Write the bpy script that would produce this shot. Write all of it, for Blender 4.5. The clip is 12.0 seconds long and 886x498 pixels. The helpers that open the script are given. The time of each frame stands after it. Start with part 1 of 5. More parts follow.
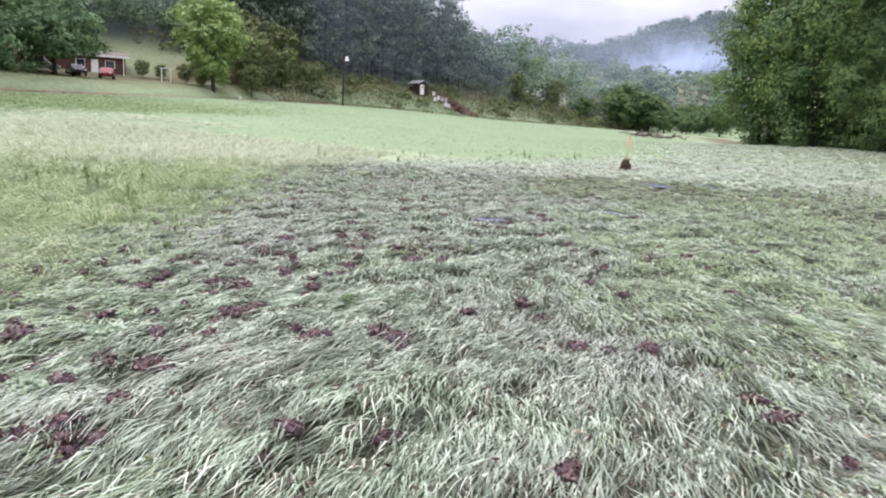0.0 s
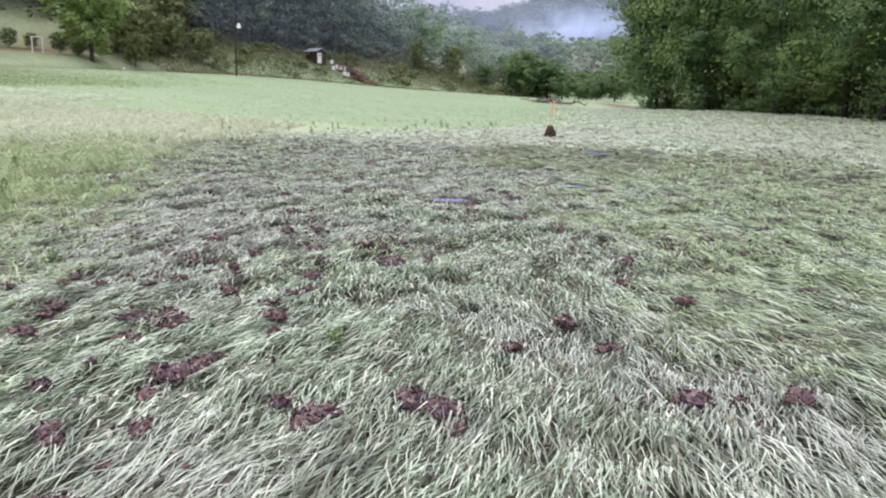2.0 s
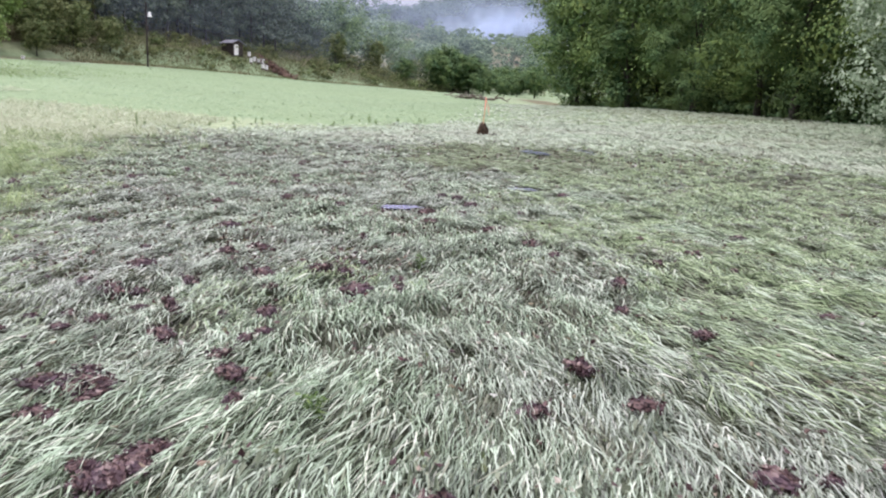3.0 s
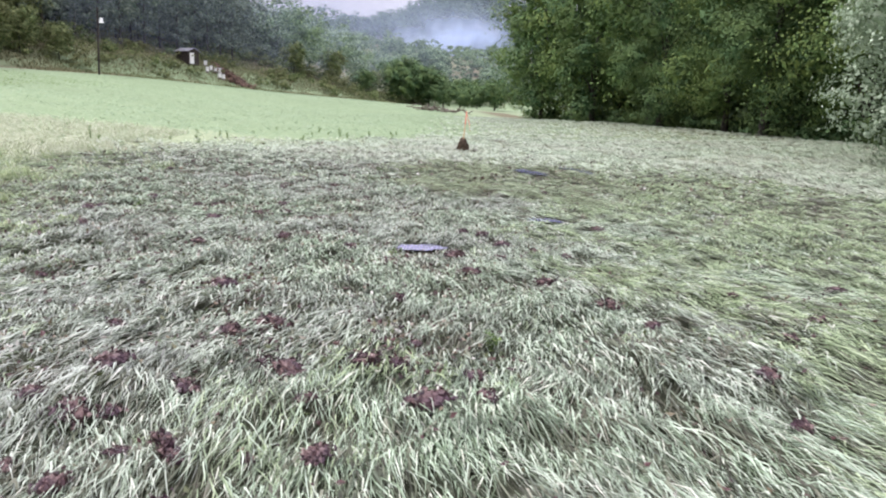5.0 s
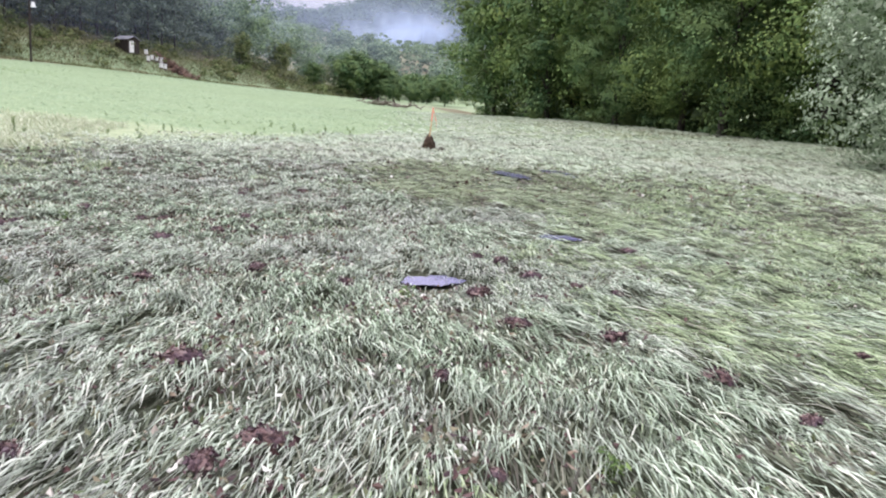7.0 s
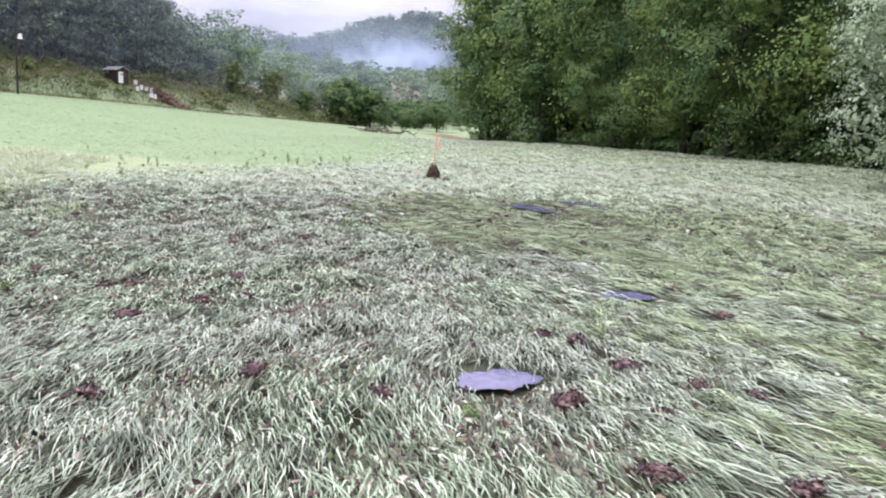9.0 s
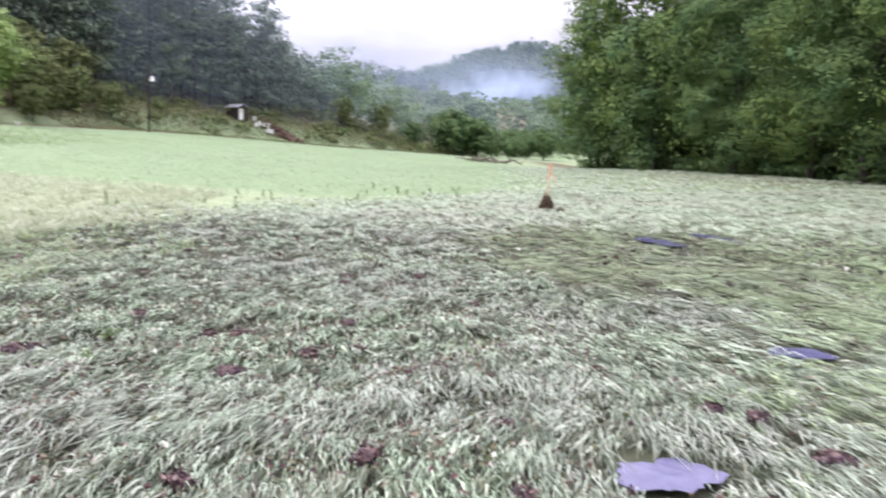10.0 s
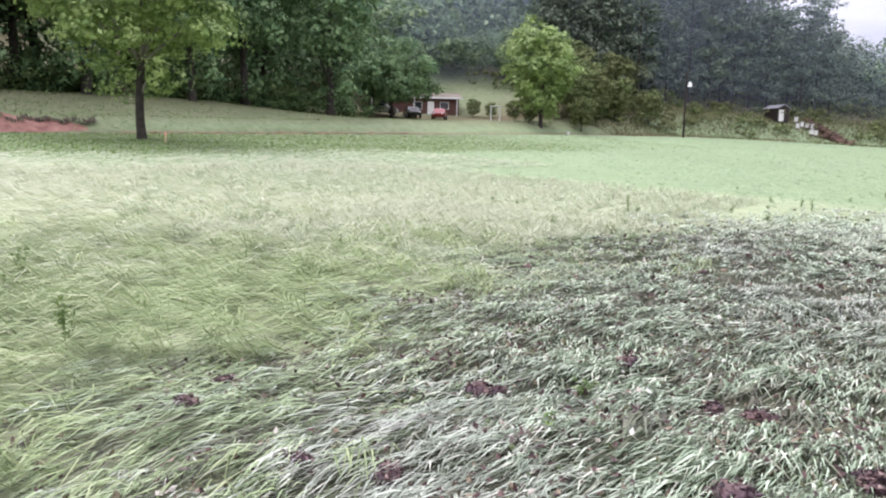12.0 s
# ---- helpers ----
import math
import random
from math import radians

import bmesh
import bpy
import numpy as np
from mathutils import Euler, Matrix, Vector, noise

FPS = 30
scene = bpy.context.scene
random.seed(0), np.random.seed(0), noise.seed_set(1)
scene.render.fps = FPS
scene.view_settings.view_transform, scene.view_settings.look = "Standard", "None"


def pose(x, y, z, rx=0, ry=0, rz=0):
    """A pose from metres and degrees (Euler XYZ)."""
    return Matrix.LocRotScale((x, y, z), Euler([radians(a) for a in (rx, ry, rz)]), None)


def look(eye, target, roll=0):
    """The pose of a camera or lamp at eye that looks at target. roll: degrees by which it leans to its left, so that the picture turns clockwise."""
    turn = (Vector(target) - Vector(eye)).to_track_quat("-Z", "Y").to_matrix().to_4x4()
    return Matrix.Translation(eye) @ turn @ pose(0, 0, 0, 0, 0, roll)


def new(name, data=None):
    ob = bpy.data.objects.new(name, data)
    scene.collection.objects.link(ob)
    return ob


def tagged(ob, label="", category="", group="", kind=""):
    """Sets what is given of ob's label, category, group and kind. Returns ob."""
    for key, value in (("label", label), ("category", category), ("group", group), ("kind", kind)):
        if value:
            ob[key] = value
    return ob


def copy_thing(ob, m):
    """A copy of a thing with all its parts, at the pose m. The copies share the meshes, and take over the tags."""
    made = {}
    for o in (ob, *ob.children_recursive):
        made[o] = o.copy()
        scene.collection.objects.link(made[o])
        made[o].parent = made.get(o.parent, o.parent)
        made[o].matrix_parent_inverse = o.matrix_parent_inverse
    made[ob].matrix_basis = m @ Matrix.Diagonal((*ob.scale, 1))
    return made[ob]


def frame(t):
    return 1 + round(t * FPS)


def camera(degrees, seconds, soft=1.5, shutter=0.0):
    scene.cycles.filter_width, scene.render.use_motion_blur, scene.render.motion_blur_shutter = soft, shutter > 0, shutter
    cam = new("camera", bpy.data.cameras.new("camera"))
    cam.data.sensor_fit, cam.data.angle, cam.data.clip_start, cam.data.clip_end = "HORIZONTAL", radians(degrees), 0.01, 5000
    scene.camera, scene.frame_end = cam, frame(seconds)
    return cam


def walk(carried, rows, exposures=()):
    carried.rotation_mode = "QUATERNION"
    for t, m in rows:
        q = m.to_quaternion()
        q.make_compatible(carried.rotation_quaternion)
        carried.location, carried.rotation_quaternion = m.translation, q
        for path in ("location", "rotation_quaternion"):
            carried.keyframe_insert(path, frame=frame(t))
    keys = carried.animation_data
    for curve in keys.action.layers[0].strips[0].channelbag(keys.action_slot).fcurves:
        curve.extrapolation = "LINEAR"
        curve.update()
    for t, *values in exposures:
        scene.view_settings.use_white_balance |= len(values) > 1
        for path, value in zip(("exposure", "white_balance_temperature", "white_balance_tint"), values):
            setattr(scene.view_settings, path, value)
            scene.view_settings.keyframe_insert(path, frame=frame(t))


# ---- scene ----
cam = camera(61.9, 12.0, 2.0, 0.28)
METRES, EYE, TILT, LEAN, TURN = 10.949, 1.5, 0.0, 0.0, 9.6
ROWS = [
    (0.0, 0.0, 0.0, 0.0, 0.41, -9.38, -2.46),
    (0.5, -0.0193, 0.0392, -0.0061, 0.64, -10.57, -2.0),
    (1.0, -0.0401, 0.0814, -0.0033, -1.75, -10.76, -1.71),
    (1.5, -0.0484, 0.1257, -0.006, -4.1, -10.76, -1.44),
    (2.0, -0.0643, 0.165, -0.0079, -7.42, -11.42, -1.54),
    (2.5, -0.0801, 0.2044, -0.0044, -11.08, -11.9, -1.88),
    (3.0, -0.0875, 0.2487, -0.0056, -13.48, -11.61, -2.16),
    (5.0, -0.1208, 0.4086, -0.0006, -16.74, -10.63, -2.71),
    (5.5, -0.1256, 0.4493, 0.0014, -16.88, -10.99, -2.81),
    (6.0, -0.125, 0.494, 0.0019, -16.36, -10.63, -2.87),
    (6.5, -0.1302, 0.5362, -0.0003, -19.14, -10.74, -3.29),
    (7.0, -0.1274, 0.5748, -0.0025, -20.74, -10.77, -3.58),
    (9.0, -0.1095, 0.7396, 0.0002, -21.47, -8.82, -2.67),
    (9.5, -0.1088, 0.7804, 0.0028, -20.59, -8.33, -2.3),
    (10.0, -0.1027, 0.8166, 0.0013, -13.37, -6.9, -1.66),
    (10.5, -0.1039, 0.8598, 0.0057, 0.42, -6.09, -1.05),
    (11.0, -0.1132, 0.9002, 0.0051, 12.13, -6.49, -0.96),
    (11.5, -0.1104, 0.9357, 0.0023, 22.07, -6.91, -0.92),
    (12.0, -0.1085, 0.9735, 0.0006, 26.03, -7.42, -0.84),
]
walk(
    cam,
    [(t, pose(0, 0, EYE, TILT, LEAN, TURN) @ pose(METRES * x, METRES * y, METRES * z, 90 + pitch, roll, yaw)) for t, x, y, z, yaw, pitch, roll in ROWS],
    [(0, 0.86), (0.5, 0.72), (1, 0.7), (2, 0.72), (5.0, 0.84), (9.5, 0.95), (10.0, 1.0), (10.5, 0.73), (11, 0.68), (12.0, 0.92)],
)

# ---- world and light: an overcast summer morning ----
world = bpy.data.worlds.new("overcast_sky")
scene.world = world
world.use_nodes = True
wt = world.node_tree
wt.nodes.clear()
w_out = wt.nodes.new("ShaderNodeOutputWorld")
w_bg = wt.nodes.new("ShaderNodeBackground")
w_sky = wt.nodes.new("ShaderNodeTexSky")
w_sky.sky_type, w_sky.sun_disc = "NISHITA", False
w_sky.sun_elevation, w_sky.sun_rotation = radians(52), radians(-60)
w_co = wt.nodes.new("ShaderNodeTexCoord")
w_map = wt.nodes.new("ShaderNodeMapping")
w_map.inputs["Scale"].default_value = (1.0, 1.0, 3.2)
w_noise = wt.nodes.new("ShaderNodeTexNoise")
w_noise.inputs["Scale"].default_value, w_noise.inputs["Detail"].default_value = 2.6, 5.0
w_ramp = wt.nodes.new("ShaderNodeValToRGB")
w_ramp.color_ramp.elements[0].position, w_ramp.color_ramp.elements[0].color = 0.36, (4.7, 4.4, 5.9, 1)
w_ramp.color_ramp.elements[1].position, w_ramp.color_ramp.elements[1].color = 0.64, (11.5, 11.0, 12.0, 1)
w_mix = wt.nodes.new("ShaderNodeMixRGB")
w_mix.inputs[0].default_value = 0.9
wt.links.new(w_co.outputs["Generated"], w_map.inputs["Vector"])
wt.links.new(w_map.outputs[0], w_noise.inputs["Vector"])
wt.links.new(w_noise.outputs["Fac"], w_ramp.inputs[0])
wt.links.new(w_sky.outputs[0], w_mix.inputs[1])
wt.links.new(w_ramp.outputs[0], w_mix.inputs[2])
# an overcast sky is brighter overhead than at the horizon
w_sep = wt.nodes.new("ShaderNodeSeparateXYZ")
w_up = wt.nodes.new("ShaderNodeMapRange")
w_up.inputs["From Min"].default_value, w_up.inputs["From Max"].default_value = 0.0, 1.0
w_up.inputs["To Min"].default_value, w_up.inputs["To Max"].default_value = 0.4, 3.0
w_mul = wt.nodes.new("ShaderNodeVectorMath")
w_mul.operation = "SCALE"
wt.links.new(w_co.outputs["Generated"], w_sep.inputs[0])
wt.links.new(w_sep.outputs["Z"], w_up.inputs["Value"])
wt.links.new(w_mix.outputs[0], w_mul.inputs[0])
wt.links.new(w_up.outputs[0], w_mul.inputs["Scale"])
wt.links.new(w_mul.outputs[0], w_bg.inputs[0])
wt.links.new(w_bg.outputs[0], w_out.inputs[0])
w_bg.inputs["Strength"].default_value = 0.085

sun_data = bpy.data.lights.new("sun", "SUN")
sun_data.energy, sun_data.angle, sun_data.color = 1.4, radians(30), (1.0, 0.98, 0.96)
sun = new("sun", sun_data)
sun.matrix_world = look((-60, 30, 90), (0, 20, 0))


# ---- materials ----
def node_mat(name):
    mat = bpy.data.materials.new(name)
    mat.use_nodes = True
    nt = mat.node_tree
    return mat, nt, nt.nodes["Principled BSDF"], nt.nodes["Material Output"]


def ramp_node(nt, stops):
    r = nt.nodes.new("ShaderNodeValToRGB")
    els = r.color_ramp.elements
    while len(els) < len(stops):
        els.new(0.5)
    for e, (p, c) in zip(els, stops):
        e.position, e.color = p, (*c, 1)
    return r


def noise_node(nt, scale, detail=4.0, rough=0.55, space="Object"):
    co = nt.nodes.new("ShaderNodeTexCoord")
    n = nt.nodes.new("ShaderNodeTexNoise")
    n.inputs["Scale"].default_value, n.inputs["Detail"].default_value, n.inputs["Roughness"].default_value = scale, detail, rough
    nt.links.new(co.outputs[space], n.inputs["Vector"])
    return n


def leafy(name, stops, patch=None, patch_scale=0.35, rough=0.55, through_light=0.3, spec=0.3, amount=0.6, mottle=0.0):
    """Leaves or blades: each piece has its own tone, over broad patches of another tone; part of the light goes through."""
    mat, nt, bsdf, out = node_mat(name)
    geo = nt.nodes.new("ShaderNodeNewGeometry")
    r = ramp_node(nt, stops)
    nt.links.new(geo.outputs["Random Per Island"], r.inputs[0])
    col = r.outputs[0]
    if patch:
        n = noise_node(nt, patch_scale, 3.0)
        edge = ramp_node(nt, [(0.42, (0, 0, 0)), (0.62, (amount, amount, amount))])
        nt.links.new(n.outputs["Fac"], edge.inputs[0])
        m = nt.nodes.new("ShaderNodeMixRGB")
        nt.links.new(edge.outputs[0], m.inputs[0])
        nt.links.new(col, m.inputs[1])
        m.inputs[2].default_value = (*patch, 1)
        col = m.outputs[0]
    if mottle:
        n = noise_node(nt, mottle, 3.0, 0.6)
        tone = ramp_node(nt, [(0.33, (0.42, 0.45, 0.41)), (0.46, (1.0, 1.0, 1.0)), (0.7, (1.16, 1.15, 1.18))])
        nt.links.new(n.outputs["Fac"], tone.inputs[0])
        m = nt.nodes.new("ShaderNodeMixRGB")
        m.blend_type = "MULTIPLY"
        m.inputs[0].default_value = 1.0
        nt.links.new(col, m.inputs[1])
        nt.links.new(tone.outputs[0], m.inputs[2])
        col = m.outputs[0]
    nt.links.new(col, bsdf.inputs["Base Color"])
    bsdf.inputs["Roughness"].default_value = rough
    bsdf.inputs["Specular IOR Level"].default_value = spec
    tr = nt.nodes.new("ShaderNodeBsdfTranslucent")
    nt.links.new(col, tr.inputs["Color"])
    mx = nt.nodes.new("ShaderNodeMixShader")
    mx.inputs[0].default_value = through_light
    nt.links.new(bsdf.outputs[0], mx.inputs[1])
    nt.links.new(tr.outputs[0], mx.inputs[2])
    nt.links.new(mx.outputs[0], out.inputs["Surface"])
    return mat


def rough_mat(name, a, b, scale=6.0, rough=0.8, metal=0.0, bump=0.3, fine=60.0, spec=0.3):
    """A plain surface with broad stains and fine grain."""
    mat, nt, bsdf, out = node_mat(name)
    n = noise_node(nt, scale, 5.0)
    r = ramp_node(nt, [(0.32, a), (0.68, b)])
    nt.links.new(n.outputs["Fac"], r.inputs[0])
    nt.links.new(r.outputs[0], bsdf.inputs["Base Color"])
    f = noise_node(nt, fine, 4.0)
    bp = nt.nodes.new("ShaderNodeBump")
    bp.inputs["Strength"].default_value, bp.inputs["Distance"].default_value = bump, 0.01
    nt.links.new(f.outputs["Fac"], bp.inputs["Height"])
    nt.links.new(bp.outputs[0], bsdf.inputs["Normal"])
    bsdf.inputs["Roughness"].default_value, bsdf.inputs["Metallic"].default_value = rough, metal
    bsdf.inputs["Specular IOR Level"].default_value = spec
    return mat


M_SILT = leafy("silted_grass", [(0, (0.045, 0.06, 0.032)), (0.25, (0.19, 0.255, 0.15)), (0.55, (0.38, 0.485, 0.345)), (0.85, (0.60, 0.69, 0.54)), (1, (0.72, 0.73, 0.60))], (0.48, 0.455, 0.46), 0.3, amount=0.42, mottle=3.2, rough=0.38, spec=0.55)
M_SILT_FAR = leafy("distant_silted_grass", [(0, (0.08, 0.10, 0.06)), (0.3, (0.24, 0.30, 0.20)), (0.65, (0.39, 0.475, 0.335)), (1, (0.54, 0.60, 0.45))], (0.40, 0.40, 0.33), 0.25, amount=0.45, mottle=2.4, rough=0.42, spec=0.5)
# undergrass is coloured dark to hold the shade between tufts
M_UNDER = leafy("shaded_undergrass", [(0, (0.025, 0.03, 0.02)), (0.6, (0.10, 0.125, 0.075)), (0.9, (0.22, 0.25, 0.17)), (1, (0.36, 0.36, 0.28))], (0.15, 0.125, 0.10), 0.9, amount=0.5)
M_SCRAP = leafy("leaf_scraps", [(0, (0.03, 0.016, 0.018)), (0.45, (0.10, 0.05, 0.05)), (0.7, (0.07, 0.10, 0.035)), (0.88, (0.24, 0.18, 0.13)), (1, (0.6, 0.6, 0.55))], rough=0.5, through_light=0.15)
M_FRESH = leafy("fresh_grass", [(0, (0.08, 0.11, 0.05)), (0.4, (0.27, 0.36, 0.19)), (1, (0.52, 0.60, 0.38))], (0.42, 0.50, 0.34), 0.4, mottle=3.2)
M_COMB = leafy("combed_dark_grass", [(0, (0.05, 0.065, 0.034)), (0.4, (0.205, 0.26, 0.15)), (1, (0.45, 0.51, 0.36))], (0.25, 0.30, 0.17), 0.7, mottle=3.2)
M_BLOND = leafy("pale_hay_grass", [(0, (0.19, 0.24, 0.135)), (0.4, (0.36, 0.42, 0.275)), (0.8, (0.53, 0.56, 0.415)), (1, (0.62, 0.60, 0.47))], (0.52, 0.54, 0.41), 0.12)
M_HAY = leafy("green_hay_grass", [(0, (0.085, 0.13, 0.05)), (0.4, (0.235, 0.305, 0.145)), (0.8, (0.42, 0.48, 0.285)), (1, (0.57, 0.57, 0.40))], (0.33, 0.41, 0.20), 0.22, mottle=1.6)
M_FIELD = leafy("green_meadow_grass", [(0, (0.15, 0.22, 0.12)), (0.5, (0.22, 0.305, 0.185)), (1, (0.31, 0.39, 0.26))], (0.215, 0.275, 0.16), 0.09)
M_VERGE = leafy("mown_verge_grass", [(0, (0.12, 0.19, 0.06)), (0.5, (0.17, 0.26, 0.09)), (1, (0.24, 0.32, 0.13))], (0.14, 0.20, 0.07), 0.3, rough=0.7, spec=0.15)
M_WEED = leafy("weed_leaf", [(0, (0.05, 0.095, 0.025)), (0.6, (0.12, 0.19, 0.055)), (1, (0.24, 0.31, 0.11))])
M_MAROON = leafy("maroon_leaf", [(0, (0.016, 0.009, 0.011)), (0.5, (0.058, 0.03, 0.034)), (0.85, (0.125, 0.075, 0.07)), (1, (0.27, 0.20, 0.18))], (0.085, 0.05, 0.07), 3.0, rough=0.45, through_light=0.12)
M_LEAF_A = leafy("broad_leaf_green", [(0, (0.04, 0.078, 0.026)), (0.5, (0.085, 0.145, 0.048)), (1, (0.165, 0.24, 0.085))], (0.17, 0.215, 0.065), 0.35, amount=0.75, through_light=0.12, rough=0.75, spec=0.1)
M_LEAF_B = leafy("broad_leaf_deep", [(0, (0.028, 0.06, 0.026)), (0.5, (0.062, 0.118, 0.052)), (1, (0.13, 0.20, 0.088))], (0.15, 0.205, 0.07), 0.42, amount=0.7, through_light=0.12, rough=0.75, spec=0.1)
M_LEAF_Y = leafy("yard_tree_leaf", [(0, (0.05, 0.10, 0.05)), (0.5, (0.115, 0.20, 0.10)), (1, (0.22, 0.31, 0.16))], (0.17, 0.26, 0.11), 0.3, through_light=0.15, rough=0.75, spec=0.1)
M_LEAF_C = leafy("bright_leaf", [(0, (0.10, 0.17, 0.05)), (0.5, (0.215, 0.32, 0.10)), (1, (0.37, 0.47, 0.20))], (0.32, 0.41, 0.13), 0.35)
M_LEAF_D = leafy("pale_leaf", [(0, (0.12, 0.17, 0.10)), (0.5, (0.26, 0.34, 0.22)), (1, (0.48, 0.55, 0.42))], (0.33, 0.41, 0.29), 0.5)
M_PINE = leafy("pine_needles", [(0, (0.045, 0.068, 0.055)), (0.6, (0.125, 0.165, 0.125)), (1, (0.25, 0.29, 0.21))], (0.15, 0.18, 0.135), 0.15, through_light=0.12, rough=0.75, spec=0.1)
M_WOODS = leafy("woodland_leaf", [(0, (0.045, 0.075, 0.05)), (0.5, (0.115, 0.175, 0.105)), (1, (0.24, 0.31, 0.18))], (0.21, 0.29, 0.15), 0.03, rough=0.75, spec=0.1)
# distant woods: the blue of far-off air is put into the leaf colour
M_FAR = leafy("distance_tinted_leaf", [(0, (0.03, 0.05, 0.04)), (0.5, (0.07, 0.11, 0.08)), (1, (0.14, 0.19, 0.13))], (0.12, 0.17, 0.11), 0.02, rough=0.8, spec=0.1)
M_SCRUB = leafy("scrub_leaf", [(0, (0.05, 0.075, 0.03)), (0.5, (0.13, 0.18, 0.07)), (1, (0.26, 0.29, 0.13))], (0.19, 0.17, 0.09), 0.1, amount=0.5, rough=0.75, spec=0.1)
M_DARKTURF = leafy("dark_turf", [(0, (0.02, 0.014, 0.01)), (0.7, (0.07, 0.05, 0.03)), (1, (0.10, 0.11, 0.04))], through_light=0.1)
M_TAN = leafy("tan_slope_grass", [(0, (0.09, 0.10, 0.05)), (0.5, (0.19, 0.185, 0.10)), (1, (0.30, 0.285, 0.18))], (0.15, 0.19, 0.085), 0.09, rough=0.8, spec=0.1)
M_BARK = rough_mat("bark", (0.025, 0.022, 0.02), (0.065, 0.057, 0.048), 3.0, 0.95, bump=0.8, fine=18)
M_LIMB = rough_mat("lichened_bark", (0.10, 0.10, 0.075), (0.24, 0.24, 0.18), 3.0, 0.95, bump=0.6, fine=18)
M_CLAY = rough_mat("red_clay", (0.15, 0.07, 0.055), (0.29, 0.16, 0.13), 1.2, 0.9, bump=0.9, fine=5)
M_BANKSOIL = rough_mat("reddish_bank_soil", (0.12, 0.08, 0.045), (0.22, 0.125, 0.085), 2.0, 0.95, bump=0.9, fine=8)
M_SOIL = rough_mat("brown_soil", (0.02, 0.014, 0.009), (0.075, 0.05, 0.032), 9.0, 0.95, bump=1.0, fine=40)
M_WOODGREY = rough_mat("weathered_wood", (0.09, 0.075, 0.06), (0.24, 0.21, 0.17), 5.0, 0.85)
M_DARKWOOD = rough_mat("dark_stained_wood", (0.018, 0.014, 0.012), (0.05, 0.04, 0.034), 4.0, 0.8)
M_TIN = rough_mat("grey_roof_metal", (0.32, 0.32, 0.34), (0.5, 0.5, 0.53), 2.0, 0.45, 0.5, 0.1)
M_WHITE = rough_mat("white_paint", (0.66, 0.66, 0.64), (0.8, 0.8, 0.78), 3.0, 0.5)
M_RED = rough_mat("red_car_paint", (0.15, 0.008, 0.01), (0.22, 0.014, 0.016), 1.5, 0.25, 0.0, 0.02, spec=0.6)
M_BLACK = rough_mat("dark_car_paint", (0.012, 0.013, 0.016), (0.025, 0.026, 0.03), 1.5, 0.25, 0.0, 0.02, spec=0.6)
M_RUBBER = rough_mat("rubber", (0.012, 0.012, 0.012), (0.03, 0.03, 0.03), 9.0, 0.85)
# wall colour is kept dark to hold the shade under the roof
M_SIDING = rough_mat("roof_shaded_siding", (0.07, 0.035, 0.03), (0.13, 0.07, 0.055), 2.0, 0.8)
M_LATH = rough_mat("survey_lath_wood", (0.50, 0.36, 0.2), (0.66, 0.5, 0.32), 9.0, 0.75)
M_ORANGE = rough_mat("orange_flagging", (0.74, 0.27, 0.18), (0.84, 0.42, 0.32), 12.0, 0.5, bump=0.1)
M_ROAD = rough_mat("gravel_road", (0.11, 0.09, 0.065), (0.20, 0.165, 0.12), 1.5, 0.95, bump=0.6, fine=25)


def glass_mat():
    mat, nt, bsdf, out = node_mat("window_glass")
    bsdf.inputs["Base Color"].default_value = (0.02, 0.025, 0.03, 1)
    bsdf.inputs["Roughness"].default_value = 0.06
    bsdf.inputs["Specular IOR Level"].default_value = 0.8
    return mat


def water_mat():
    """Shallow muddy water that mirrors the sky, faintly rippled; the sky's violet is also painted into its base colour.
    """
    mat, nt, bsdf, out = node_mat("standing_water")
    n = noise_node(nt, 9.0, 3.0)
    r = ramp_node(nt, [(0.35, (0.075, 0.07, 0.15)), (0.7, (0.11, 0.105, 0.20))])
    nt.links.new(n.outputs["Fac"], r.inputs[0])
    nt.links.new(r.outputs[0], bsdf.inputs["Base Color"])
    bsdf.inputs["Roughness"].default_value = 0.12
    bsdf.inputs["IOR"].default_value = 1.48
    f = noise_node(nt, 14.0, 2.0)
    bp = nt.nodes.new("ShaderNodeBump")
    bp.inputs["Strength"].default_value, bp.inputs["Distance"].default_value = 0.25, 0.01
    nt.links.new(f.outputs["Fac"], bp.inputs["Height"])
    nt.links.new(bp.outputs[0], bsdf.inputs["Normal"])
    return mat


